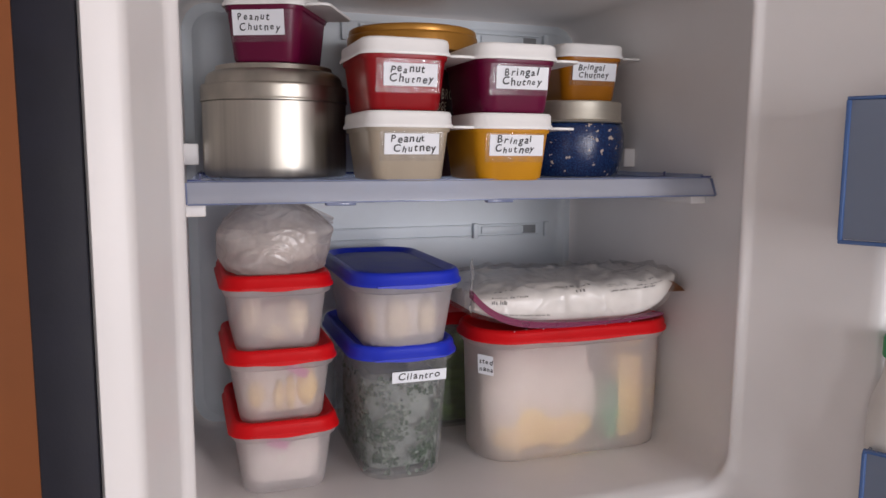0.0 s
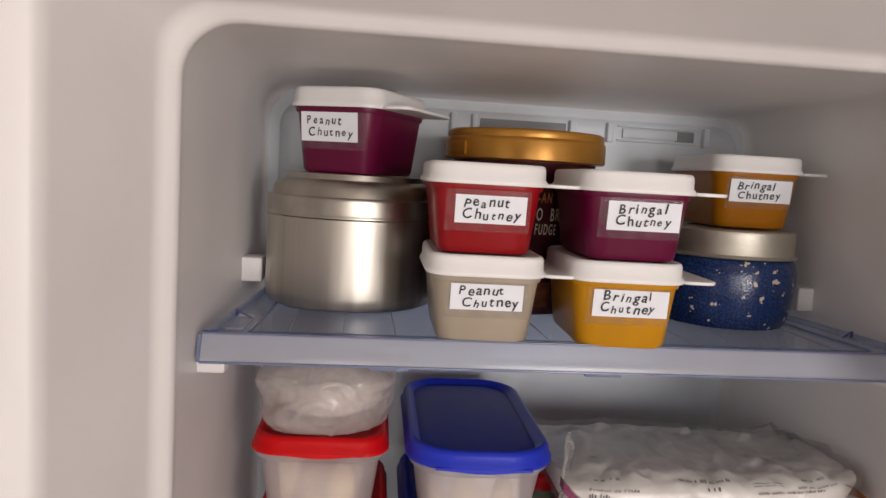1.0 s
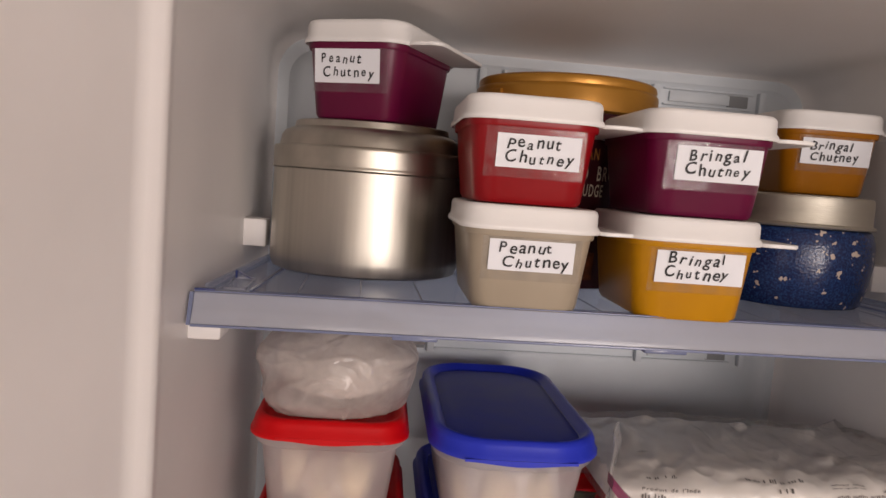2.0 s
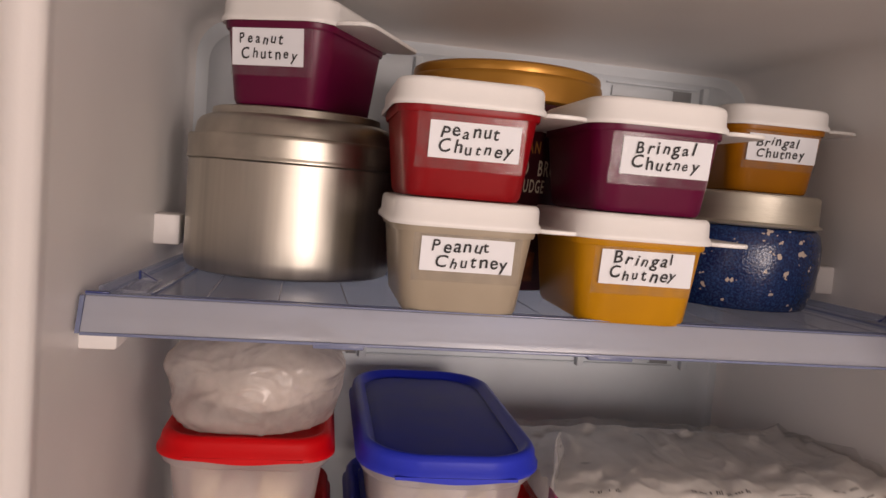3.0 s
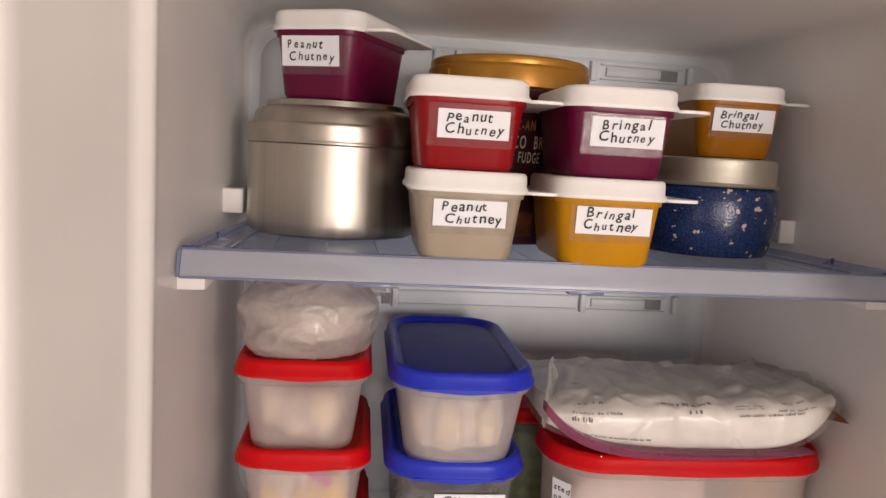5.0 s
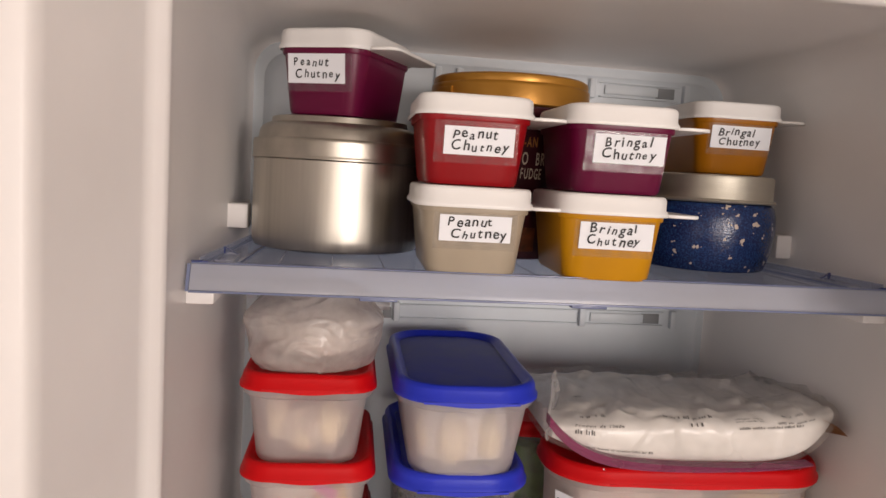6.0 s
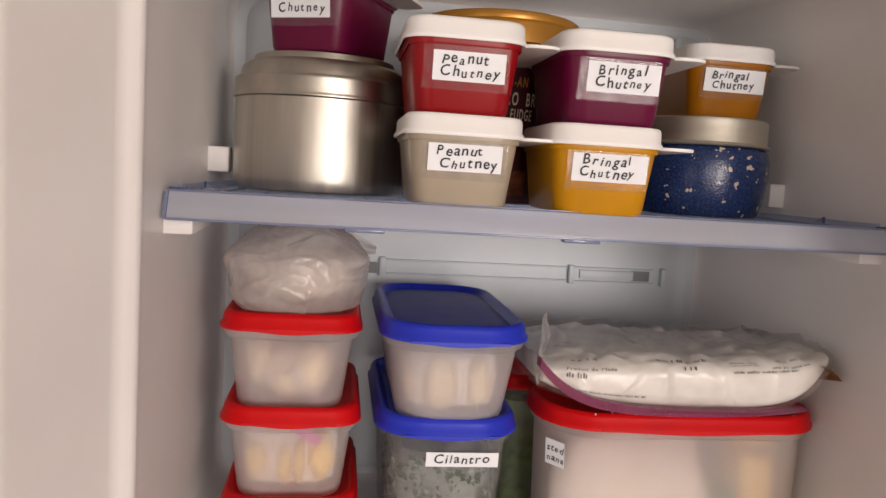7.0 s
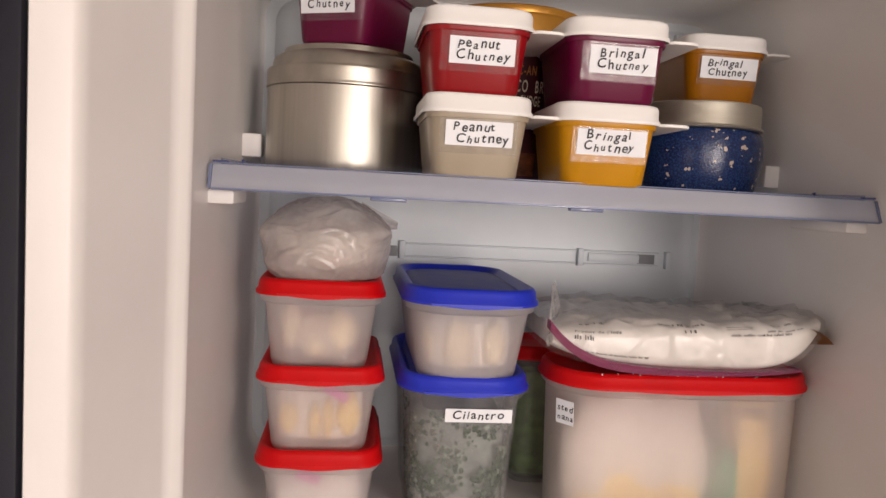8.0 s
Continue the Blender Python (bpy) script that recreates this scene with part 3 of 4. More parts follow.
# ---- steel pot, blue tin, dessert tub ----
pot = thing("steel_pot", pose(0.1368, 0.8740, 0.2922), "round brushed steel pot with a domed steel lid, on the shelf", "pot")
part("body", turned([(0.060, 0.0), (0.072, 0.0004), (0.0755, 0.002), (0.0772, 0.006), (0.0775, 0.012), (0.0775, 0.079), (0.0780, 0.0795), (0.0760, 0.0800)], 96), STEEL, pot)
part("lid", turned([(0.0770, 0.0797), (0.0788, 0.0803), (0.0790, 0.0815), (0.0785, 0.0825), (0.0785, 0.0835), (0.0785, 0.0950), (0.0785, 0.0962), (0.0778, 0.0974), (0.0745, 0.0980), (0.0738, 0.1000),
                    (0.0728, 0.1060), (0.0705, 0.1095), (0.0660, 0.1120), (0.0630, 0.1128), (0.0622, 0.1175), (0.0600, 0.1183), (0.0570, 0.1178), (0.0560, 0.1165)], 96), STEEL_TOP, pot, "worn steel lid with a stepped dome")

tin = thing("enamel_tin", pose(0.4905, 0.8510, 0.2922), "chipped speckled blue enamel tin with a steel lid, on the shelf", "tin")
part("body", turned([(0.051, 0.0), (0.0555, 0.0006), (0.0575, 0.003), (0.0620, 0.018), (0.0645, 0.036), (0.0642, 0.050), (0.0622, 0.0588), (0.0595, 0.0622), (0.057, 0.0628)], 72), ENAMEL, tin)
part("lid", turned([(0.0590, 0.0630), (0.0626, 0.0634), (0.0634, 0.0645), (0.0626, 0.0658), (0.0608, 0.0664), (0.0604, 0.0672), (0.0604, 0.0850), (0.0598, 0.0872), (0.0580, 0.0882), (0.0560, 0.0884), (0.0548, 0.0878), (0.050, 0.0876)], 72), STEEL_LIGHT, tin, "plain steel lid")

tub = thing("dessert_tub", pose(0.2980, 0.8840, 0.2922), "round maroon printed dessert tub with a gold lid", "tub")
part("body", turned([(0.053, 0), (0.0565, 0.001), (0.0575, 0.004), (0.0662, 0.134), (0.0680, 0.137), (0.0680, 0.140)], 72), TUB_BODY, tub)
glid = part("lid", turned([(0.0690, 0.1385), (0.0745, 0.1388), (0.0762, 0.1400), (0.0762, 0.1560), (0.0757, 0.1580), (0.0742, 0.1592), (0.0747, 0.1620), (0.0740, 0.1650), (0.0718, 0.1665), (0.0693, 0.1660), (0.068, 0.1650)], 96), GOLD, tub, "gold plastic snap lid")
part("latch", loft([[(q * math.cos(radians(a)), q * math.sin(radians(a)), z) for z, q in ((0.1425, 0.0755), (0.1425, 0.0775), (0.1435, 0.0782), (0.1530, 0.0782), (0.1540, 0.0775), (0.1540, 0.0755))] for a in range(200, 217, 2)]), GOLD, glid, "moulded opening latch")


def on_tub(a0, z0, off):
    def place(u, v):
        z = z0 + v
        r = 0.0575 + (z - 0.004) * 0.067 + off
        a = a0 + u / r
        return (r * math.cos(a), r * math.sin(a), z)
    return place


A = radians(-90)
part("writing", lettering(["OC-AN"], 0.0125, 0.01, on_tub(A - 0.13, 0.1030, 0.0006), 0, 1, 0.52), TEXT_GOLD, tub, "orange letters", smooth=False)
part("writing", lettering(["COCO BRO"], 0.0160, 0.01, on_tub(A - 0.27, 0.0870, 0.0006), 0, 1, 0.46), TEXT_CREAM, tub, "cream letters", smooth=False)
part("writing", lettering(["FUDGE"], 0.0135, 0.01, on_tub(A + 0.02, 0.0745, 0.0006), 0, 1, 0.42), TEXT_CREAM, tub, "cream letters", smooth=False)


def tub_patch(a0, a1, z0, z1, off):
    bm = bmesh.new()
    n = 10
    loft([[on_tub(a0 + (a1 - a0) * i / n, z, off)(0, 0) for i in range(n + 1)] + [on_tub(a1 - (a1 - a0) * i / n, z, off - 0.001)(0, 0) for i in range(n + 1)] for z in (z0, z1)], bm=bm)
    return bm


part("print_patch", tub_patch(radians(-118), radians(-86), 0.120, 0.1335, 0.0005), TUB_RED, tub, "bright red printed patch")
part("print_patch", tub_patch(radians(-105), radians(-70), 0.008, 0.030, 0.0005), surface("brownie_print", (0.20, 0.05, 0.015), 0.4, vary=0.6, scale=120), tub, "brown printed picture")


# ---- freezer boxes on the floor ----
def store_box(name, cx, yf, z, w, d, h, lid_material, lid_h, label, group, r=0.026, taper=0.82, milky=None, top=None, bow=0.0, drop=0.006, lean=1.0):
    """A milky tapered box with a coloured snap lid: yf is the front of its lid, h the height of its lid's top."""
    t = thing(name, pose(cx, yf + d / 2, z), label, "food container", group)
    hb = h - lid_h
    k = taper
    bw, bd = (w - 0.012), (d - 0.012)
    sh = w * (1 - k)
    sd = sh * lean
    body = [ring(bw - sh - 0.012, bd - sd - 0.012, r * 0.6, 0.0, bow=bow), ring(bw - sh - 0.003, bd - sd - 0.003, r * 0.8, 0.0012, bow=bow), ring(bw - sh, bd - sd, r * 0.85, 0.005, bow=bow),
            ring(bw - 0.003, bd - 0.003, r * 0.95, hb - 0.009, bow=bow), ring(bw + 0.004, bd + 0.004, r, hb - 0.0075, bow=bow), ring(bw + 0.006, bd + 0.006, r, hb - 0.006, bow=bow),
            ring(bw + 0.006, bd + 0.006, r, hb + 0.001, bow=bow), ring(bw - 0.002, bd - 0.002, r, hb + 0.001, bow=bow), ring(bw - 0.0055, bd - 0.0055, r * 0.9, hb - 0.009, bow=bow),
            ring(bw - sh - 0.003, bd - sd - 0.003, r * 0.8, 0.006, bow=bow), ring(bw - sh - 0.015, bd - sd - 0.015, r * 0.6, 0.003, bow=bow)]
    part("body", loft(body), milky or MILKY, t, angle=50)
    lid = [ring(w - 0.004, d - 0.004, r, hb + 0.002, 8, bow=bow), ring(w, d, r * 1.05, hb - 0.001, 8, bow=bow), ring(w, d, r * 1.05, hb + 0.0018, 8, bow=bow), ring(w - 0.0035, d - 0.0035, r * 1.03, hb + 0.0035, 8, bow=bow),
           ring(w - 0.005, d - 0.005, r, h - 0.004, 8, bow=bow), ring(w - 0.008, d - 0.008, r, h - 0.001, 8, bow=bow), ring(w - 0.012, d - 0.012, r * 0.95, h, 8, bow=bow),
           ring(w - 0.016, d - 0.016, r * 0.9, h - 0.0006, 8, bow=bow), ring(w - 0.0195, d - 0.0195, r * 0.85, h - drop * 0.6, 8, bow=bow), ring(w - 0.025, d - 0.025, r * 0.8, h - drop, 8, bow=bow)]
    lo = part("lid", loft(lid, False, not top), lid_material, t, "snap-on lid with a recessed top", angle=60)
    if top:
        rg = [ring(w - 0.025, d - 0.025, r * 0.8, h - drop - 0.001, 8, bow=bow), ring(w - 0.0254, d - 0.0254, r * 0.8, h - drop, 8, bow=bow), ring(w - 0.034, d - 0.034, r * 0.74, h - drop + 0.0012, 8, bow=bow), ring(w - 0.040, d - 0.040, r * 0.7, h - drop + 0.0014, 8, bow=bow)]
        part("lid_top", loft(rg), top, lo, "dull frosted centre")
    # finger lip hanging under the front edge
    g, n = bmesh.new(), 14
    us = [2 * i / n - 1 for i in range(n + 1)]

    def front(u):
        return -d / 2 * (1 + bow * (1 - (0.64 * u) ** 2))

    loft([[(w * 0.32 * u, front(u) + y, hb - 0.0006 - 0.0022 * math.cos(math.pi / 2 * u) ** 2) for u in us] + [(w * 0.32 * u, front(u) + y, hb + 0.0012) for u in us[::-1]] for y in (-0.0006, 0.0012)], bm=g)
    part("finger_lip", g, lid_material, lo)
    return t


def blob(bm, c, s, rnd, rough=0.18):
    """One soft uneven lump added to bm."""
    m = bmesh.new()
    bmesh.ops.create_icosphere(m, subdivisions=3, radius=1)
    off = Vector((rnd.uniform(-50, 50), rnd.uniform(-50, 50), rnd.uniform(-50, 50)))
    for v in m.verts:
        p = v.co.copy()
        v.co *= 1 + rough * noise.noise(p * 1.4 + off) + rough * 0.4 * noise.noise(p * 4 + off)
        v.co = Vector((c[0] + v.co.x * s[0], c[1] + v.co.y * s[1], c[2] + v.co.z * s[2]))
    me = bpy.data.meshes.new("lump")
    m.to_mesh(me)
    m.free()
    bm.from_mesh(me)
    bpy.data.meshes.remove(me)


FZ = -0.0248
RD = 0.168
for k, (cx, z) in enumerate(((0.1270, FZ), (0.1255, 0.0485), (0.1230, 0.1225))):
    store_box("freezer_box", cx, 0.744, z, 0.112, RD, 0.0785, RED_LID, 0.013, "milky plastic freezer box with a red lid" + (", on the freezer floor" if k == 0 else ", stacked on another"), "stacked red-lidded boxes", r=0.024, taper=0.86, drop=0.005)
# frozen pieces behind the milky fronts


def filling(name, lumps, material, label, category, rough=0.2, seed=1):
    bm, r = bmesh.new(), random.Random(seed)
    for c, s in lumps:
        blob(bm, c, s, r, rough)
    ob = part(name, bm, material)
    return tagged(ob, label, category, kind="stuff")


def pack(name, x0, x1, y0, y1, z0, z1, material, label, category, r=0.012):
    w, d = x1 - x0, y1 - y0
    cx, cy = (x0 + x1) / 2, (y0 + y1) / 2
    rg = [ring(w - 0.012, d - 0.012, r * 0.6, z0, 6, cx, cy), ring(w, d, r, z0 + 0.004, 6, cx, cy), ring(w + 0.004, d + 0.004, r, (z0 + z1) / 2, 6, cx, cy), ring(w, d, r, z1 - 0.005, 6, cx, cy), ring(w - 0.012, d - 0.012, r * 0.6, z1, 6, cx, cy)]
    return tagged(part(name, loft(rg), material), label, category, kind="stuff")


pack("frozen_pieces", 0.0905, 0.1635, 0.7655, 0.88, FZ + 0.006, 0.030, PALE, "pale frozen food in the bottom box", "frozen food", 0.02)
pack("frozen_pieces", 0.0890, 0.1620, 0.7685, 0.88, 0.0550, 0.104, PALE, "pale frozen food in the middle box", "frozen food", 0.02)
filling("dough_pieces", [((0.0995, 0.7660, 0.078), (0.0085, 0.0065, 0.0135)), ((0.1215, 0.7655, 0.074), (0.0055, 0.006, 0.016)), ((0.1335, 0.7655, 0.077), (0.0045, 0.006, 0.019)), ((0.1500, 0.7680, 0.083), (0.0110, 0.0070, 0.020))], CORN, "golden frozen dough pieces in the middle box", "frozen food", 0.18, 2)
filling("dough_pieces", [((0.099, 0.778, 0.155), (0.011, 0.014, 0.020)), ((0.118, 0.776, 0.151), (0.011, 0.011, 0.018)), ((0.141, 0.7665, 0.155), (0.0125, 0.0095, 0.019)), ((0.120, 0.7680, 0.142), (0.011, 0.009, 0.012)), ((0.122, 0.81, 0.148), (0.038, 0.034, 0.018))], DOUGH, "cream dough balls in the top box", "frozen food", 0.22, 3)


def crumpled(c, s, points, seed, facet=0.02):
    """A small film bag as a faceted lump with sharp creases."""
    r, bm = random.Random(seed), bmesh.new()
    for _ in range(points):
        v = Vector((r.gauss(0, 1), r.gauss(0, 1), r.gauss(0, 1))).normalized() * r.uniform(0.93, 1.05)
        bm.verts.new((c[0] + s[0] * v.x, c[1] + s[1] * v.y, c[2] + s[2] * v.z))
    out = bmesh.ops.convex_hull(bm, input=bm.verts[:])
    bmesh.ops.delete(bm, geom=[g for g in set(out["geom_interior"] + out["geom_unused"]) if isinstance(g, bmesh.types.BMVert)], context="VERTS")
    bmesh.ops.triangulate(bm, faces=bm.faces[:])
    bmesh.ops.subdivide_edges(bm, edges=bm.edges[:], cuts=2, use_grid_fill=True)
    for v in bm.verts:
        v.co += Vector((0, -1, 0.2)) * facet * 0.1 * (1 - min(1, abs(noise.noise(v.co * 60)) * 6))
    return bm


tagged(part("food_bag", crumpled((0.1270, 0.7715, 0.1480), (0.029, 0.0125, 0.024), 34, 8), INNER_FILM, angle=40), "crumpled clear bag inside a freezer box", "plastic bag")
for x, z, a in ((0.140, 0.1025, -30), (0.118, 0.0285, -20)):
    tg = part("bag_seal", slab(-0.010, 0.011, -0.001, 0.001, -0.0045, 0.0045, 0.0006), PINK_TAG)
    tg.matrix_world = pose(x, 0.7560, z, 0, -a, 0)
    tagged(tg, "magenta bag seal inside a freezer box", "bag seal")

# blue-lidded pair
herb_tub = store_box("freezer_tub", 0.2520, 0.735, FZ, 0.118, 0.214, 0.1485, BLUE_LID, 0.0135, "tall milky tub of chopped cilantro with a blue lid", "blue-lidded tubs", r=0.034, taper=0.84, milky=MILKY_CLEAR, top=BLUE_TOP, bow=0.02)
store_box("freezer_tub", 0.2530, 0.724, 0.1190, 0.120, 0.220, 0.0820, BLUE_LID, 0.0135, "shallow milky tub with a blue lid, stacked on another", "blue-lidded tubs", r=0.036, taper=0.84, top=BLUE_TOP, bow=0.02)
pack("frozen_pieces", 0.216, 0.291, 0.7560, 0.90, 0.126, 0.172, PALE, "pale frozen food in the shallow tub", "frozen food", 0.02)
filling("dough_pieces", [((0.243, 0.7520, 0.149), (0.013, 0.0085, 0.022)), ((0.2745, 0.7560, 0.150), (0.010, 0.0090, 0.021)), ((0.222, 0.7680, 0.148), (0.009, 0.009, 0.018))], DOUGH, "cream dough pieces in the shallow tub", "frozen food", 0.25, 4)
pack("frost_block", 0.212, 0.293, 0.762, 0.90, FZ + 0.006, 0.086, FROST, "frosty block of chopped cilantro", "frozen food", 0.02)
lb, r = bmesh.new(), random.Random(9)
for _ in range(17000):
    h = r.uniform(0.004, 0.122)
    if h > 0.085 and r.random() < (h - 0.080) / 0.040:
        continue
    g = min(1.0, max(0.0, (h - 0.005) / 0.124))
    wall = ring(0.0871 + 0.0159 * g - 0.006, 0.1741 + 0.0159 * g - 0.006, 0.028, 0.0, 8, bow=0.02)
    i = r.randrange(len(wall))
    p, q = Vector(wall[i]), Vector(wall[(i + 1) % len(wall)])
    if (q - p).length < 0.02 and r.random() < 0.72:
        continue
    m = p.lerp(q, r.random())
    if m.y > 0.03:
        continue
    if 0.7 * noise.noise(Vector((m.x * 42, m.y * 42, h * 42))) + 0.6 * noise.noise(Vector((m.x * 120, m.y * 120, h * 120))) < -0.16:
        continue
    along, c = (q - p).normalized(), Vector((0.252 + m.x, 0.8375 + m.y, FZ + h))
    s, a = r.uniform(0.0008, 0.0040), r.uniform(0, 6.28)
    inward = Vector((-along.y, along.x, 0))
    quad = []
    for k in range(5):
        b = a + k * 1.2566
        e = s * r.uniform(0.40, 1.1)
        quad.append(lb.verts.new(c + along * e * math.cos(b) + Vector((0, 0, e * math.sin(b))) + inward * r.uniform(0, 0.0018)))
    lb.faces.new(quad)
tagged(part("chopped_cilantro", lb, LEAF, smooth=False), "frosted chopped green cilantro leaves in a tub", "herbs", kind="stuff")


def plain_label(owner, name, c, w, h, turn, lean, lines, size, lead, label, ink_off, seed):
    t = part(name, slab(-w / 2, w / 2, -0.0003, 0.0002, -h / 2, h / 2), PAPER, None, "", smooth=False)
    t.parent = owner
    t.matrix_basis = owner.matrix_world.inverted() @ pose(*c, lean, 0, turn)
    tagged(t, label)
    part("writing", lettering(lines, size, lead, lambda u, v: (-w / 2 + ink_off + u, -0.0006, (0.0015 if len(lines) > 1 else -0.0028) + v), 0.08, seed, 1.05), INK, t, "handwritten black letters", smooth=False)
    return t


plain_label(herb_tub, "label", (0.2625, 0.7390, 0.0900), 0.0585, 0.0120, 0, 4, ["Cilantro"], 0.0100, 0.01, "white paper label", 0.006, 11)

# the wide red-lidded bin with its frozen bags
wide_bin = store_box("storage_bin", 0.4600, 0.742, FZ, 0.256, 0.118, 0.1525, RED_LID, 0.0135, "wide milky storage bin with a red lid and frozen bags inside", "", r=0.048, taper=0.948, drop=0.004, milky=MILKY_BIN, lean=0.35)
filling("frozen_pieces", [((0.385, 0.790, 0.036), (0.036, 0.030, 0.058)), ((0.428, 0.792, 0.044), (0.040, 0.031, 0.056)), ((0.470, 0.795, 0.030), (0.030, 0.030, 0.052)), ((0.40, 0.790, 0.075), (0.042, 0.028, 0.028)), ((0.455, 0.79, 0.080), (0.030, 0.027, 0.022))], PALE, "pale frozen bags filling most of the bin", "frozen food", 0.22, 6)
filling("frozen_corn", [((0.402, 0.7715, 0.006), (0.040, 0.011, 0.026)), ((0.446, 0.7715, 0.004), (0.036, 0.011, 0.024))], CORN, "yellow frozen corn inside the bin", "frozen food", 0.25, 7)
for x0, x1, y0, z0, z1, m, word in ((0.499, 0.514, 0.7615, FZ + 0.008, 0.056, GREEN_BAG, "green"), (0.516, 0.533, 0.7615, FZ + 0.008, 0.090, CORN, "yellow"), (0.535, 0.545, 0.7650, FZ + 0.008, 0.086, CORN, "yellow"), (0.547, 0.556, 0.7745, FZ + 0.008, 0.082, CORN, "yellow"), (0.508, 0.546, 0.7630, 0.0925, 0.1060, DOUGH_GOLD, "orange")):
    pack("wrapped_stick", x0, x1, y0, 0.805, z0, z1, m, word + " wrapped packet standing in the bin", "frozen food", 0.005)
plain_label(wide_bin, "label", (0.3445, 0.7590, 0.0890), 0.020, 0.022, -56, 4, ["sted", "nana"], 0.0078, 0.0086, "white paper label", 0.002, 12)

cr, r = bmesh.new(), random.Random(4)
for _ in range(16):
    blob(cr, (r.uniform(0.36, 0.56), r.uniform(0.744, 0.752), 0.1279 + r.uniform(-0.0004, 0.0002)), (r.uniform(0.0003, 0.0009),) * 3, r, 0.3)
tagged(part("frost_crumbs", cr, PAPER), "tiny white frost crumbs on the red bin lid", "frost", kind="stuff")

# the peas box behind the bin
store_box("freezer_box", 0.3700, 0.866, FZ, 0.112, 0.092, 0.1500, RED_LID, 0.013, "tall milky box of green peas with a red lid", "", r=0.02, taper=0.9, milky=MILKY_CLEAR)
pack("frozen_peas", 0.3270, 0.4130, 0.8820, 0.942, FZ + 0.006, 0.100, PEAS_DARK, "dark green frozen peas in a tall box", "frozen food", 0.016)

# ---- bags ----
def bag_film():
    """A stiff film bag: a dome narrow at the foot, drawn into creases and pulled out at two corners."""
    bm, nu, nv = bmesh.new(), 150, 84
    rows = []
    for j in range(nv + 1):
        v = j / nv
        row = []
        for i in range(nu):
            a = 2 * math.pi * i / nu
            lat = -0.62 + (math.pi / 2 + 0.60) * v
            rad = max(0.0, math.cos(lat)) ** 0.80
            p = Vector((0.0575 * rad * math.cos(a), 0.0590 * rad * math.sin(a), 0.0255 + 0.0455 * math.sin(lat)))
            q = p * 26 + 0.7 * Vector((noise.noise(p * 30), noise.noise(p * 30 + Vector((3, 3, 3))), noise.noise(p * 30 + Vector((7, 1, 5)))))
            r1 = max(0.0, 1 - 11 * abs(noise.noise(q)))
            r2 = max(0.0, 1 - 6 * abs(noise.noise(q * 1.9 + Vector((4, 8, 1)))))
            dent = noise.noise(p * 34 + Vector((2, 6, 3)))
            out = 0.0013 * r1 + 0.0008 * r2 + 0.0016 * dent + 0.0003 * noise.noise(p * 160)
            pull = max(0.0, math.cos(a - radians(232))) ** 14 * math.exp(-((p.z - 0.010) / 0.012) ** 2) * 0.011
            pull += max(0.0, math.cos(a - radians(322))) ** 18 * math.exp(-((p.z - 0.044) / 0.010) ** 2) * 0.013
            pull += max(0.0, math.cos(a - radians(212))) ** 16 * math.exp(-((p.z - 0.040) / 0.012) ** 2) * 0.010
            flat = Vector((math.cos(a), math.sin(a), 0))
            p += (p - Vector((0, 0, 0.02))).normalized() * out + flat * pull
            row.append(bm.verts.new((p.x, p.y, max(p.z, 0.0005))))
        rows.append(row)
    for a, b in zip(rows, rows[1:]):
        for i in range(nu):
            bm.faces.new((a[i], a[(i + 1) % nu], b[(i + 1) % nu], b[i]))
    bm.faces.new(rows[0][::-1])
    bm.faces.new(rows[-1])
    return bm


def film_sheet(fn, nx, ny, thick=0.0005):
    bm = bmesh.new()
    g = [[bm.verts.new(fn(i / nx, j / ny)) for j in range(ny + 1)] for i in range(nx + 1)]
    for a, b in zip(g, g[1:]):
        for j in range(ny):
            bm.faces.new((a[j], a[j + 1], b[j + 1], b[j]))
    bmesh.ops.solidify(bm, geom=bm.faces[:], thickness=thick)
    return bm


bag = thing("plastic_bag", pose(0.1250, 0.808, 0.1995), "crumpled cloudy plastic bag on top of the stacked boxes", "plastic bag")
part("film", bag_film(), BAG, bag, angle=70)
part("flap", film_sheet(lambda u, v: (0.030 + 0.034 * u, 0.014 - 0.006 * u + 0.004 * math.sin(5 * v), 0.040 + 0.028 * v * (1 - 0.75 * u) + 0.004 * u), 8, 8), BAG, bag, "loose corner of film")
inner = bmesh.new()
blob(inner, (0, 0, 0.026), (0.047, 0.052, 0.024), random.Random(3), 0.15)
io = part("bagged_food", inner, PALE)
io.matrix_world = pose(0.1250, 0.808, 0.2000)
tagged(io, "pale frozen food inside a cloudy bag", "frozen food")

PW = 0.250                   # the packet, across


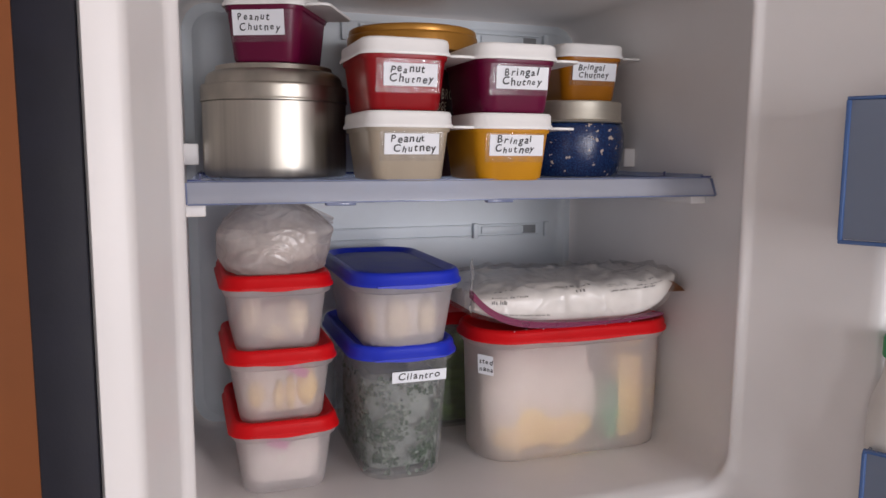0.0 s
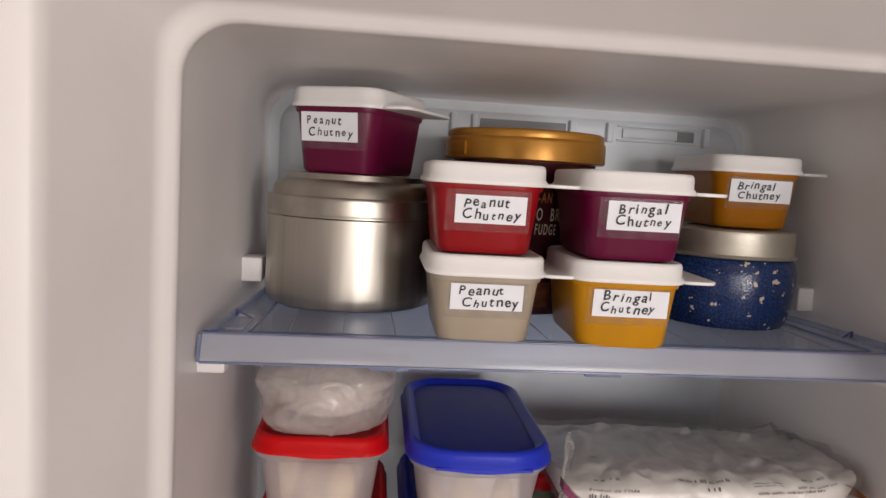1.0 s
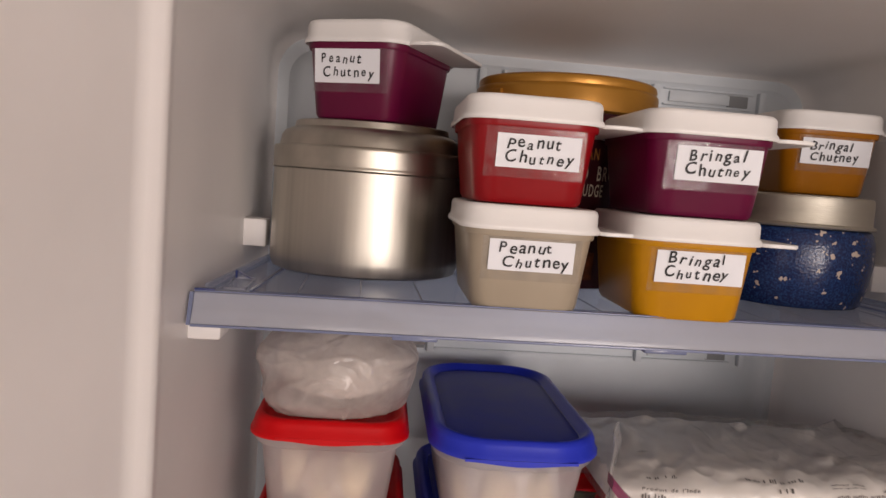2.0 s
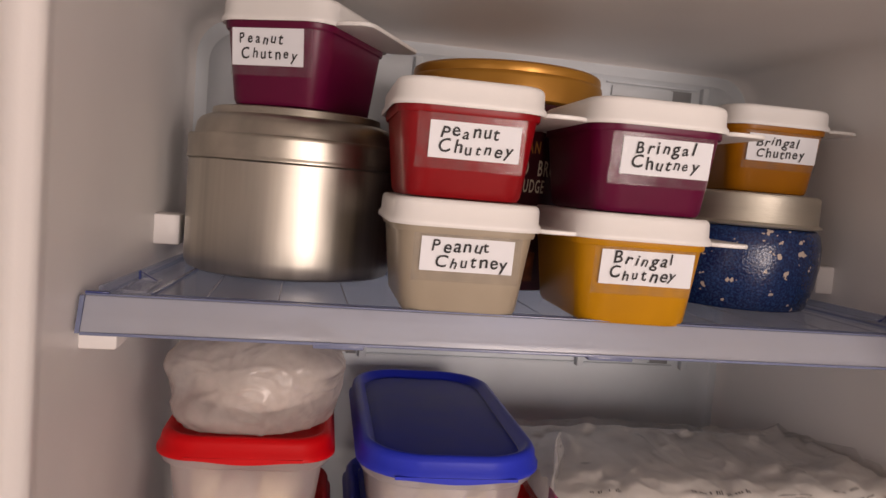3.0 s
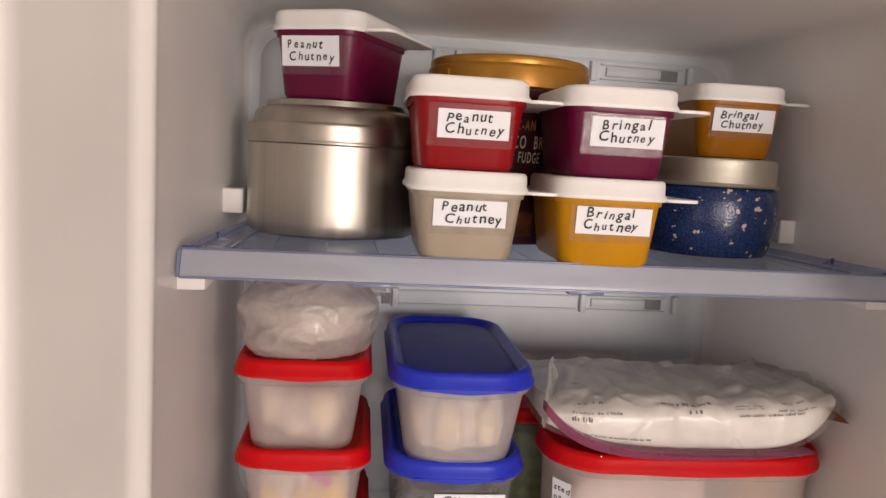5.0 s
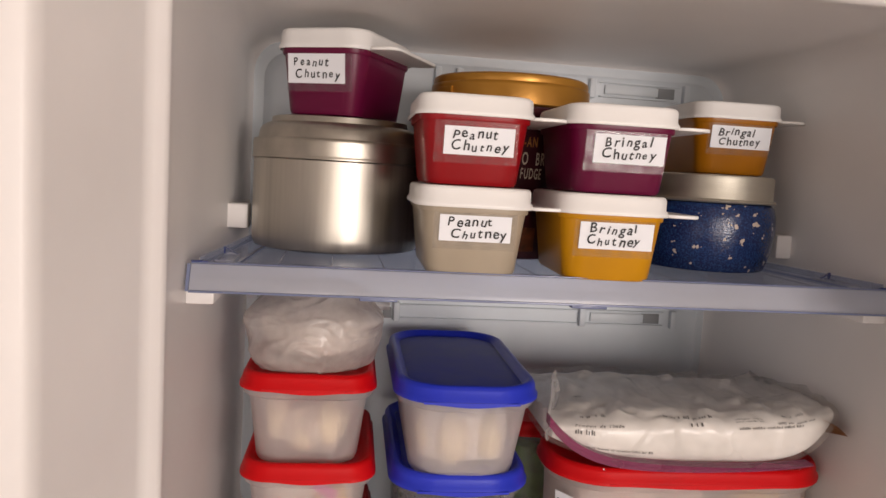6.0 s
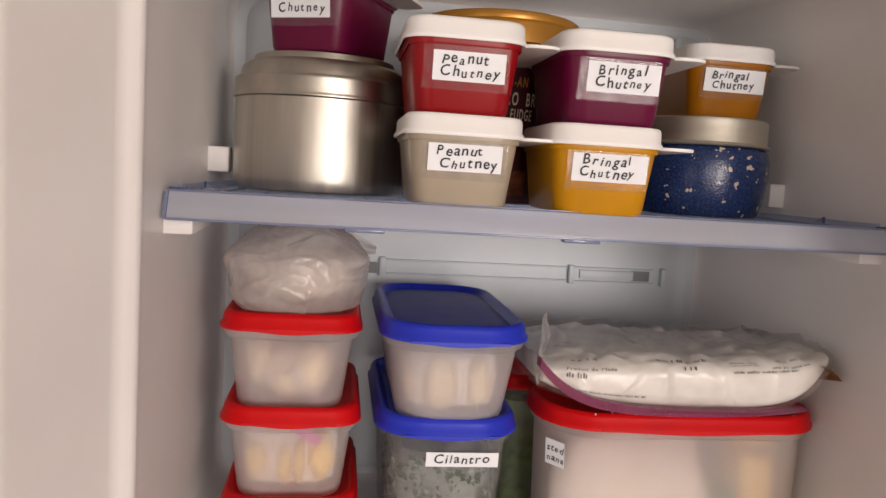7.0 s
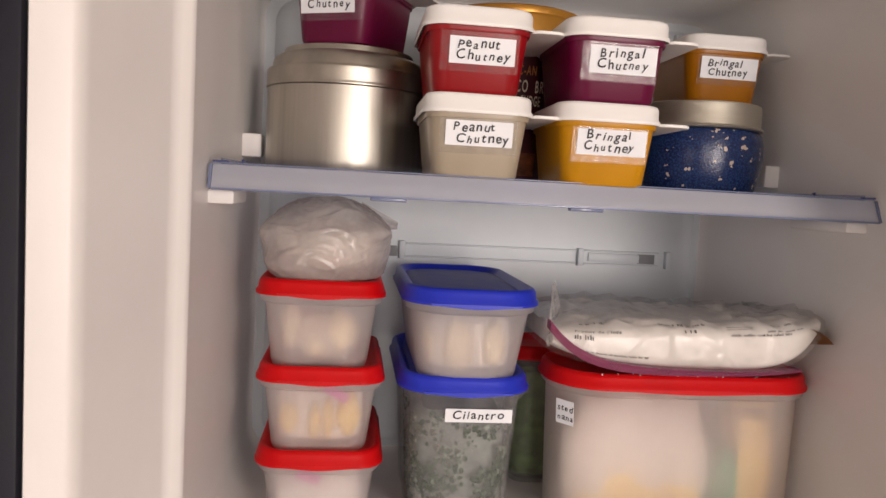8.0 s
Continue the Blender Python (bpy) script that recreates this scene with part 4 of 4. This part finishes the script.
def packet_point(u, s, grow=0.0):
    """A point of the packet's skin: u 0..1 across, s round its section, 0 at the middle of the front, 0.25 on top."""
    a = math.pi * 2 * s
    c, n = math.cos(a), math.sin(a)
    uu = min(1.0, max(0.0, u))
    foot = -0.0195 + 0.020 * (1 - uu) ** 7 + 0.040 * uu ** 14
    head = 0.0200 + 0.0055 * math.sin(3.1 * uu) + 0.012 * uu ** 5 - 0.001 * (1 - uu) ** 6
    hz, zc = max(0.0012, (head - foot) / 2) + grow, (head + foot) / 2
    hy = 0.082 - 0.010 * uu ** 8 - 0.006 * (1 - uu) ** 8 + grow
    y = -math.copysign(abs(c) ** 0.42, c) * hy
    z = math.copysign(abs(n) ** 0.46, n) * hz
    x = (u - 0.5) * (PW + 2 * grow)
    z -= 0.013 * uu ** 1.6 * max(0.0, (y / hy + 1) / 2) * max(0.0, n)
    p = Vector((x * 22, y * 26, z * 30))
    top = max(0.0, n) ** 2
    w = 0.0016 * noise.noise(p * 0.9) + (0.0012 + 0.0095 * top) * abs(noise.noise(p * 1.7 + Vector((4, 1, 7)))) + (0.0004 + 0.0024 * top) * noise.noise(p * 4.1)
    if grow > 0.002:
        w += 0.0016 * max(0.0, 1 - 6 * abs(noise.noise(p * 1.3 + Vector((8, 3, 1))))) + 0.0010 * max(0.0, 1 - 5 * abs(noise.noise(p * 2.9)))
        w += 0.0030 * top * (1 - uu * 0.6)
    return Vector((x + w * 0.4, y + w * 0.5 * c, z + zc + w * n))


def skin(grow, nu, ns):
    bm = bmesh.new()
    rows = [[bm.verts.new(packet_point(i / nu, k / ns, grow)) for k in range(ns)] for i in range(nu + 1)]
    for a, b in zip(rows, rows[1:]):
        for k in range(ns):
            bm.faces.new((a[k], a[(k + 1) % ns], b[(k + 1) % ns], b[k]))
    bm.faces.new(rows[0])
    bm.faces.new(rows[-1])
    return bm


PK = pose(0.4500, 0.8185, 0.1510)
packet = thing("food_packet", PK, "white printed frozen food packet inside a clear zip bag", "food packet")
part("film", skin(0.0, 110, 96), PACKET, packet, angle=60)
part("corner", film_sheet(lambda u, v: (0.1130 + 0.0215 * u - 0.004 * v, -0.080 + 0.050 * v, 0.0240 - 0.004 * u - 0.009 * u * u - 0.010 * v * u), 6, 6, 0.0012), PACKET_BROWN, packet, "brown corner")


def on_packet(u0, z0):
    """The front face at height z0 over the packet's middle; past the shoulder it goes on over the top."""
    def place(u, v):
        b = (z0 + v) / 0.20
        a = u0 + u / PW
        return packet_point(a, b, 0.0011)
    return place


part("writing", lettering(["Produit de l'Inde"], 0.0058, 0.006, on_packet(0.075, 0.0085), 0, 1, 0.8), INK_GREY, packet, "grey print", smooth=False)


def print_bars(u0, z0, widths, h, gap, name="print_bar"):
    bm = bmesh.new()
    place = on_packet(u0, z0)
    u = 0.0
    r = random.Random(int(u0 * 1000 + z0 * 9000))
    step = max(0.0007, h * 0.50)
    for w in widths:
        for i in range(max(1, int(w / step))):
            a, top = u + i * step, h * r.choice((0.7, 0.75, 1.0))
            b = a + step * r.uniform(0.35, 0.72)
            bm.faces.new([bm.verts.new(p) for p in (place(a, 0), place(b, 0), place(b, top), place(a, top))])
        u += w + gap
    part(name, bm, INK_GREY, packet, "illegible grey print", smooth=False)


print_bars(0.075, 0.0008, (0.007, 0.010), 0.0044, 0.002)
print_bars(0.075, -0.0050, (0.009, 0.008, 0.010, 0.003, 0.012, 0.007, 0.004, 0.004), 0.0019, 0.0014)
print_bars(0.47, 0.0105, (0.0040, 0.0030, 0.0040), 0.0060, 0.0008)
print_bars(0.38, 0.0215, (0.004, 0.006, 0.003, 0.007, 0.004, 0.006, 0.005), 0.0040, 0.0016)
print_bars(0.63, 0.0195, (0.014, 0.010), 0.0016, 0.002)
print_bars(0.63, 0.0165, (0.008, 0.010, 0.005), 0.0014, 0.0015)
print_bars(0.64, 0.0075, (0.010, 0.012, 0.014, 0.010, 0.008), 0.0028, 0.0015)
print_bars(0.78, 0.0120, (0.008, 0.006, 0.010, 0.007), 0.0022, 0.0018)
print_bars(0.80, 0.0210, (0.006, 0.004, 0.008), 0.0030, 0.002)
print_bars(0.10, 0.0240, (0.004, 0.005, 0.003, 0.006), 0.0034, 0.0018)

zipb = thing("zip_bag", PK, "clear wrinkled zip bag with a pink seal round a packet", "plastic bag")
part("film", skin(0.0030, 110, 96), ZIP_BAG, zipb, angle=60)
seal = bmesh.new()
n = 40
loft([[(-0.131 + 0.232 * i / n, -0.0865 - 0.003 * math.sin(math.pi * i / n) + dy, -0.0195 + 0.036 * (1 - i / n) ** 8 + 0.006 * (i / n) ** 6 + dz) for dy, dz in ((0, 0), (-0.0015, 0.005 - 0.0034 * i / n), (0, 0.009 - 0.0070 * i / n), (0.012, 0.009 - 0.0070 * i / n), (0.012, 0.001))] for i in range(n + 1)], bm=seal)
part("seal", seal, ZIP_PINK, zipb, "pink zip seal")
part("flap", film_sheet(lambda u, v: (-0.129 + 0.022 * u + 0.004 * noise.noise(Vector((u * 3, v * 4, 2))), -0.074 + 0.05 * u + 0.004 * noise.noise(Vector((u * 4, v * 3, 9))), 0.000 + (0.058 - 0.034 * abs(u - 0.3)) * v), 12, 16), FLAP, zipb, "upstanding clear corner")

# ---- the room round the fridge ----
RX0, RX1, RY0, RY1, RZ1 = -1.3, 2.0, -2.6, 1.12, 1.45


def room_part(name, bm, material, label):
    return tagged(part(name, bm, material, smooth=False), label, "room", kind="structure")


room_part("floor", slab(RX0 - 0.1, RX1 + 0.1, RY0 - 0.1, RY1 + 0.1, FLOOR_Z - 0.1, FLOOR_Z), ROOM_FLOOR, "beige kitchen floor")
room_part("ceiling", slab(RX0 - 0.1, RX1 + 0.1, RY0 - 0.1, RY1 + 0.1, RZ1, RZ1 + 0.1), ROOM_CEIL, "white kitchen ceiling")
room_part("wall_north", slab(RX0, RX1, RY1, RY1 + 0.1, FLOOR_Z, RZ1), ORANGE_WALL, "orange painted kitchen wall")
room_part("wall_east", slab(RX1, RX1 + 0.1, RY0 - 0.1, RY1 + 0.1, FLOOR_Z, RZ1), ROOM_WALL, "cream kitchen wall")
# west wall, with a made-up opening round the side fill lamp
ww = bmesh.new()
slab(RX0 - 0.1, RX0, RY0 - 0.1, -1.68, FLOOR_Z, RZ1, bm=ww)
slab(RX0 - 0.1, RX0, -0.62, RY1 + 0.1, FLOOR_Z, RZ1, bm=ww)
slab(RX0 - 0.1, RX0, -1.68, -0.62, FLOOR_Z, -0.84, bm=ww)
slab(RX0 - 0.1, RX0, -1.68, -0.62, 0.74, RZ1, bm=ww)
room_part("wall_west", ww, ROOM_WALL, "cream kitchen wall with an opening for lamps")
# south wall, open at the two windows
ws = bmesh.new()
WZ0, WZ1 = -0.43, 0.87
slab(RX0, 0.10, RY0 - 0.1, RY0, FLOOR_Z, RZ1, bm=ws)
slab(0.50, 0.84, RY0 - 0.1, RY0, WZ0, WZ1, bm=ws)
slab(1.92, RX1, RY0 - 0.1, RY0, FLOOR_Z, RZ1, bm=ws)
slab(0.10, 1.92, RY0 - 0.1, RY0, FLOOR_Z, WZ0, bm=ws)
slab(0.10, 1.92, RY0 - 0.1, RY0, WZ1, RZ1, bm=ws)
room_part("wall_south", ws, ROOM_WALL, "cream kitchen wall with an opening for lamps")
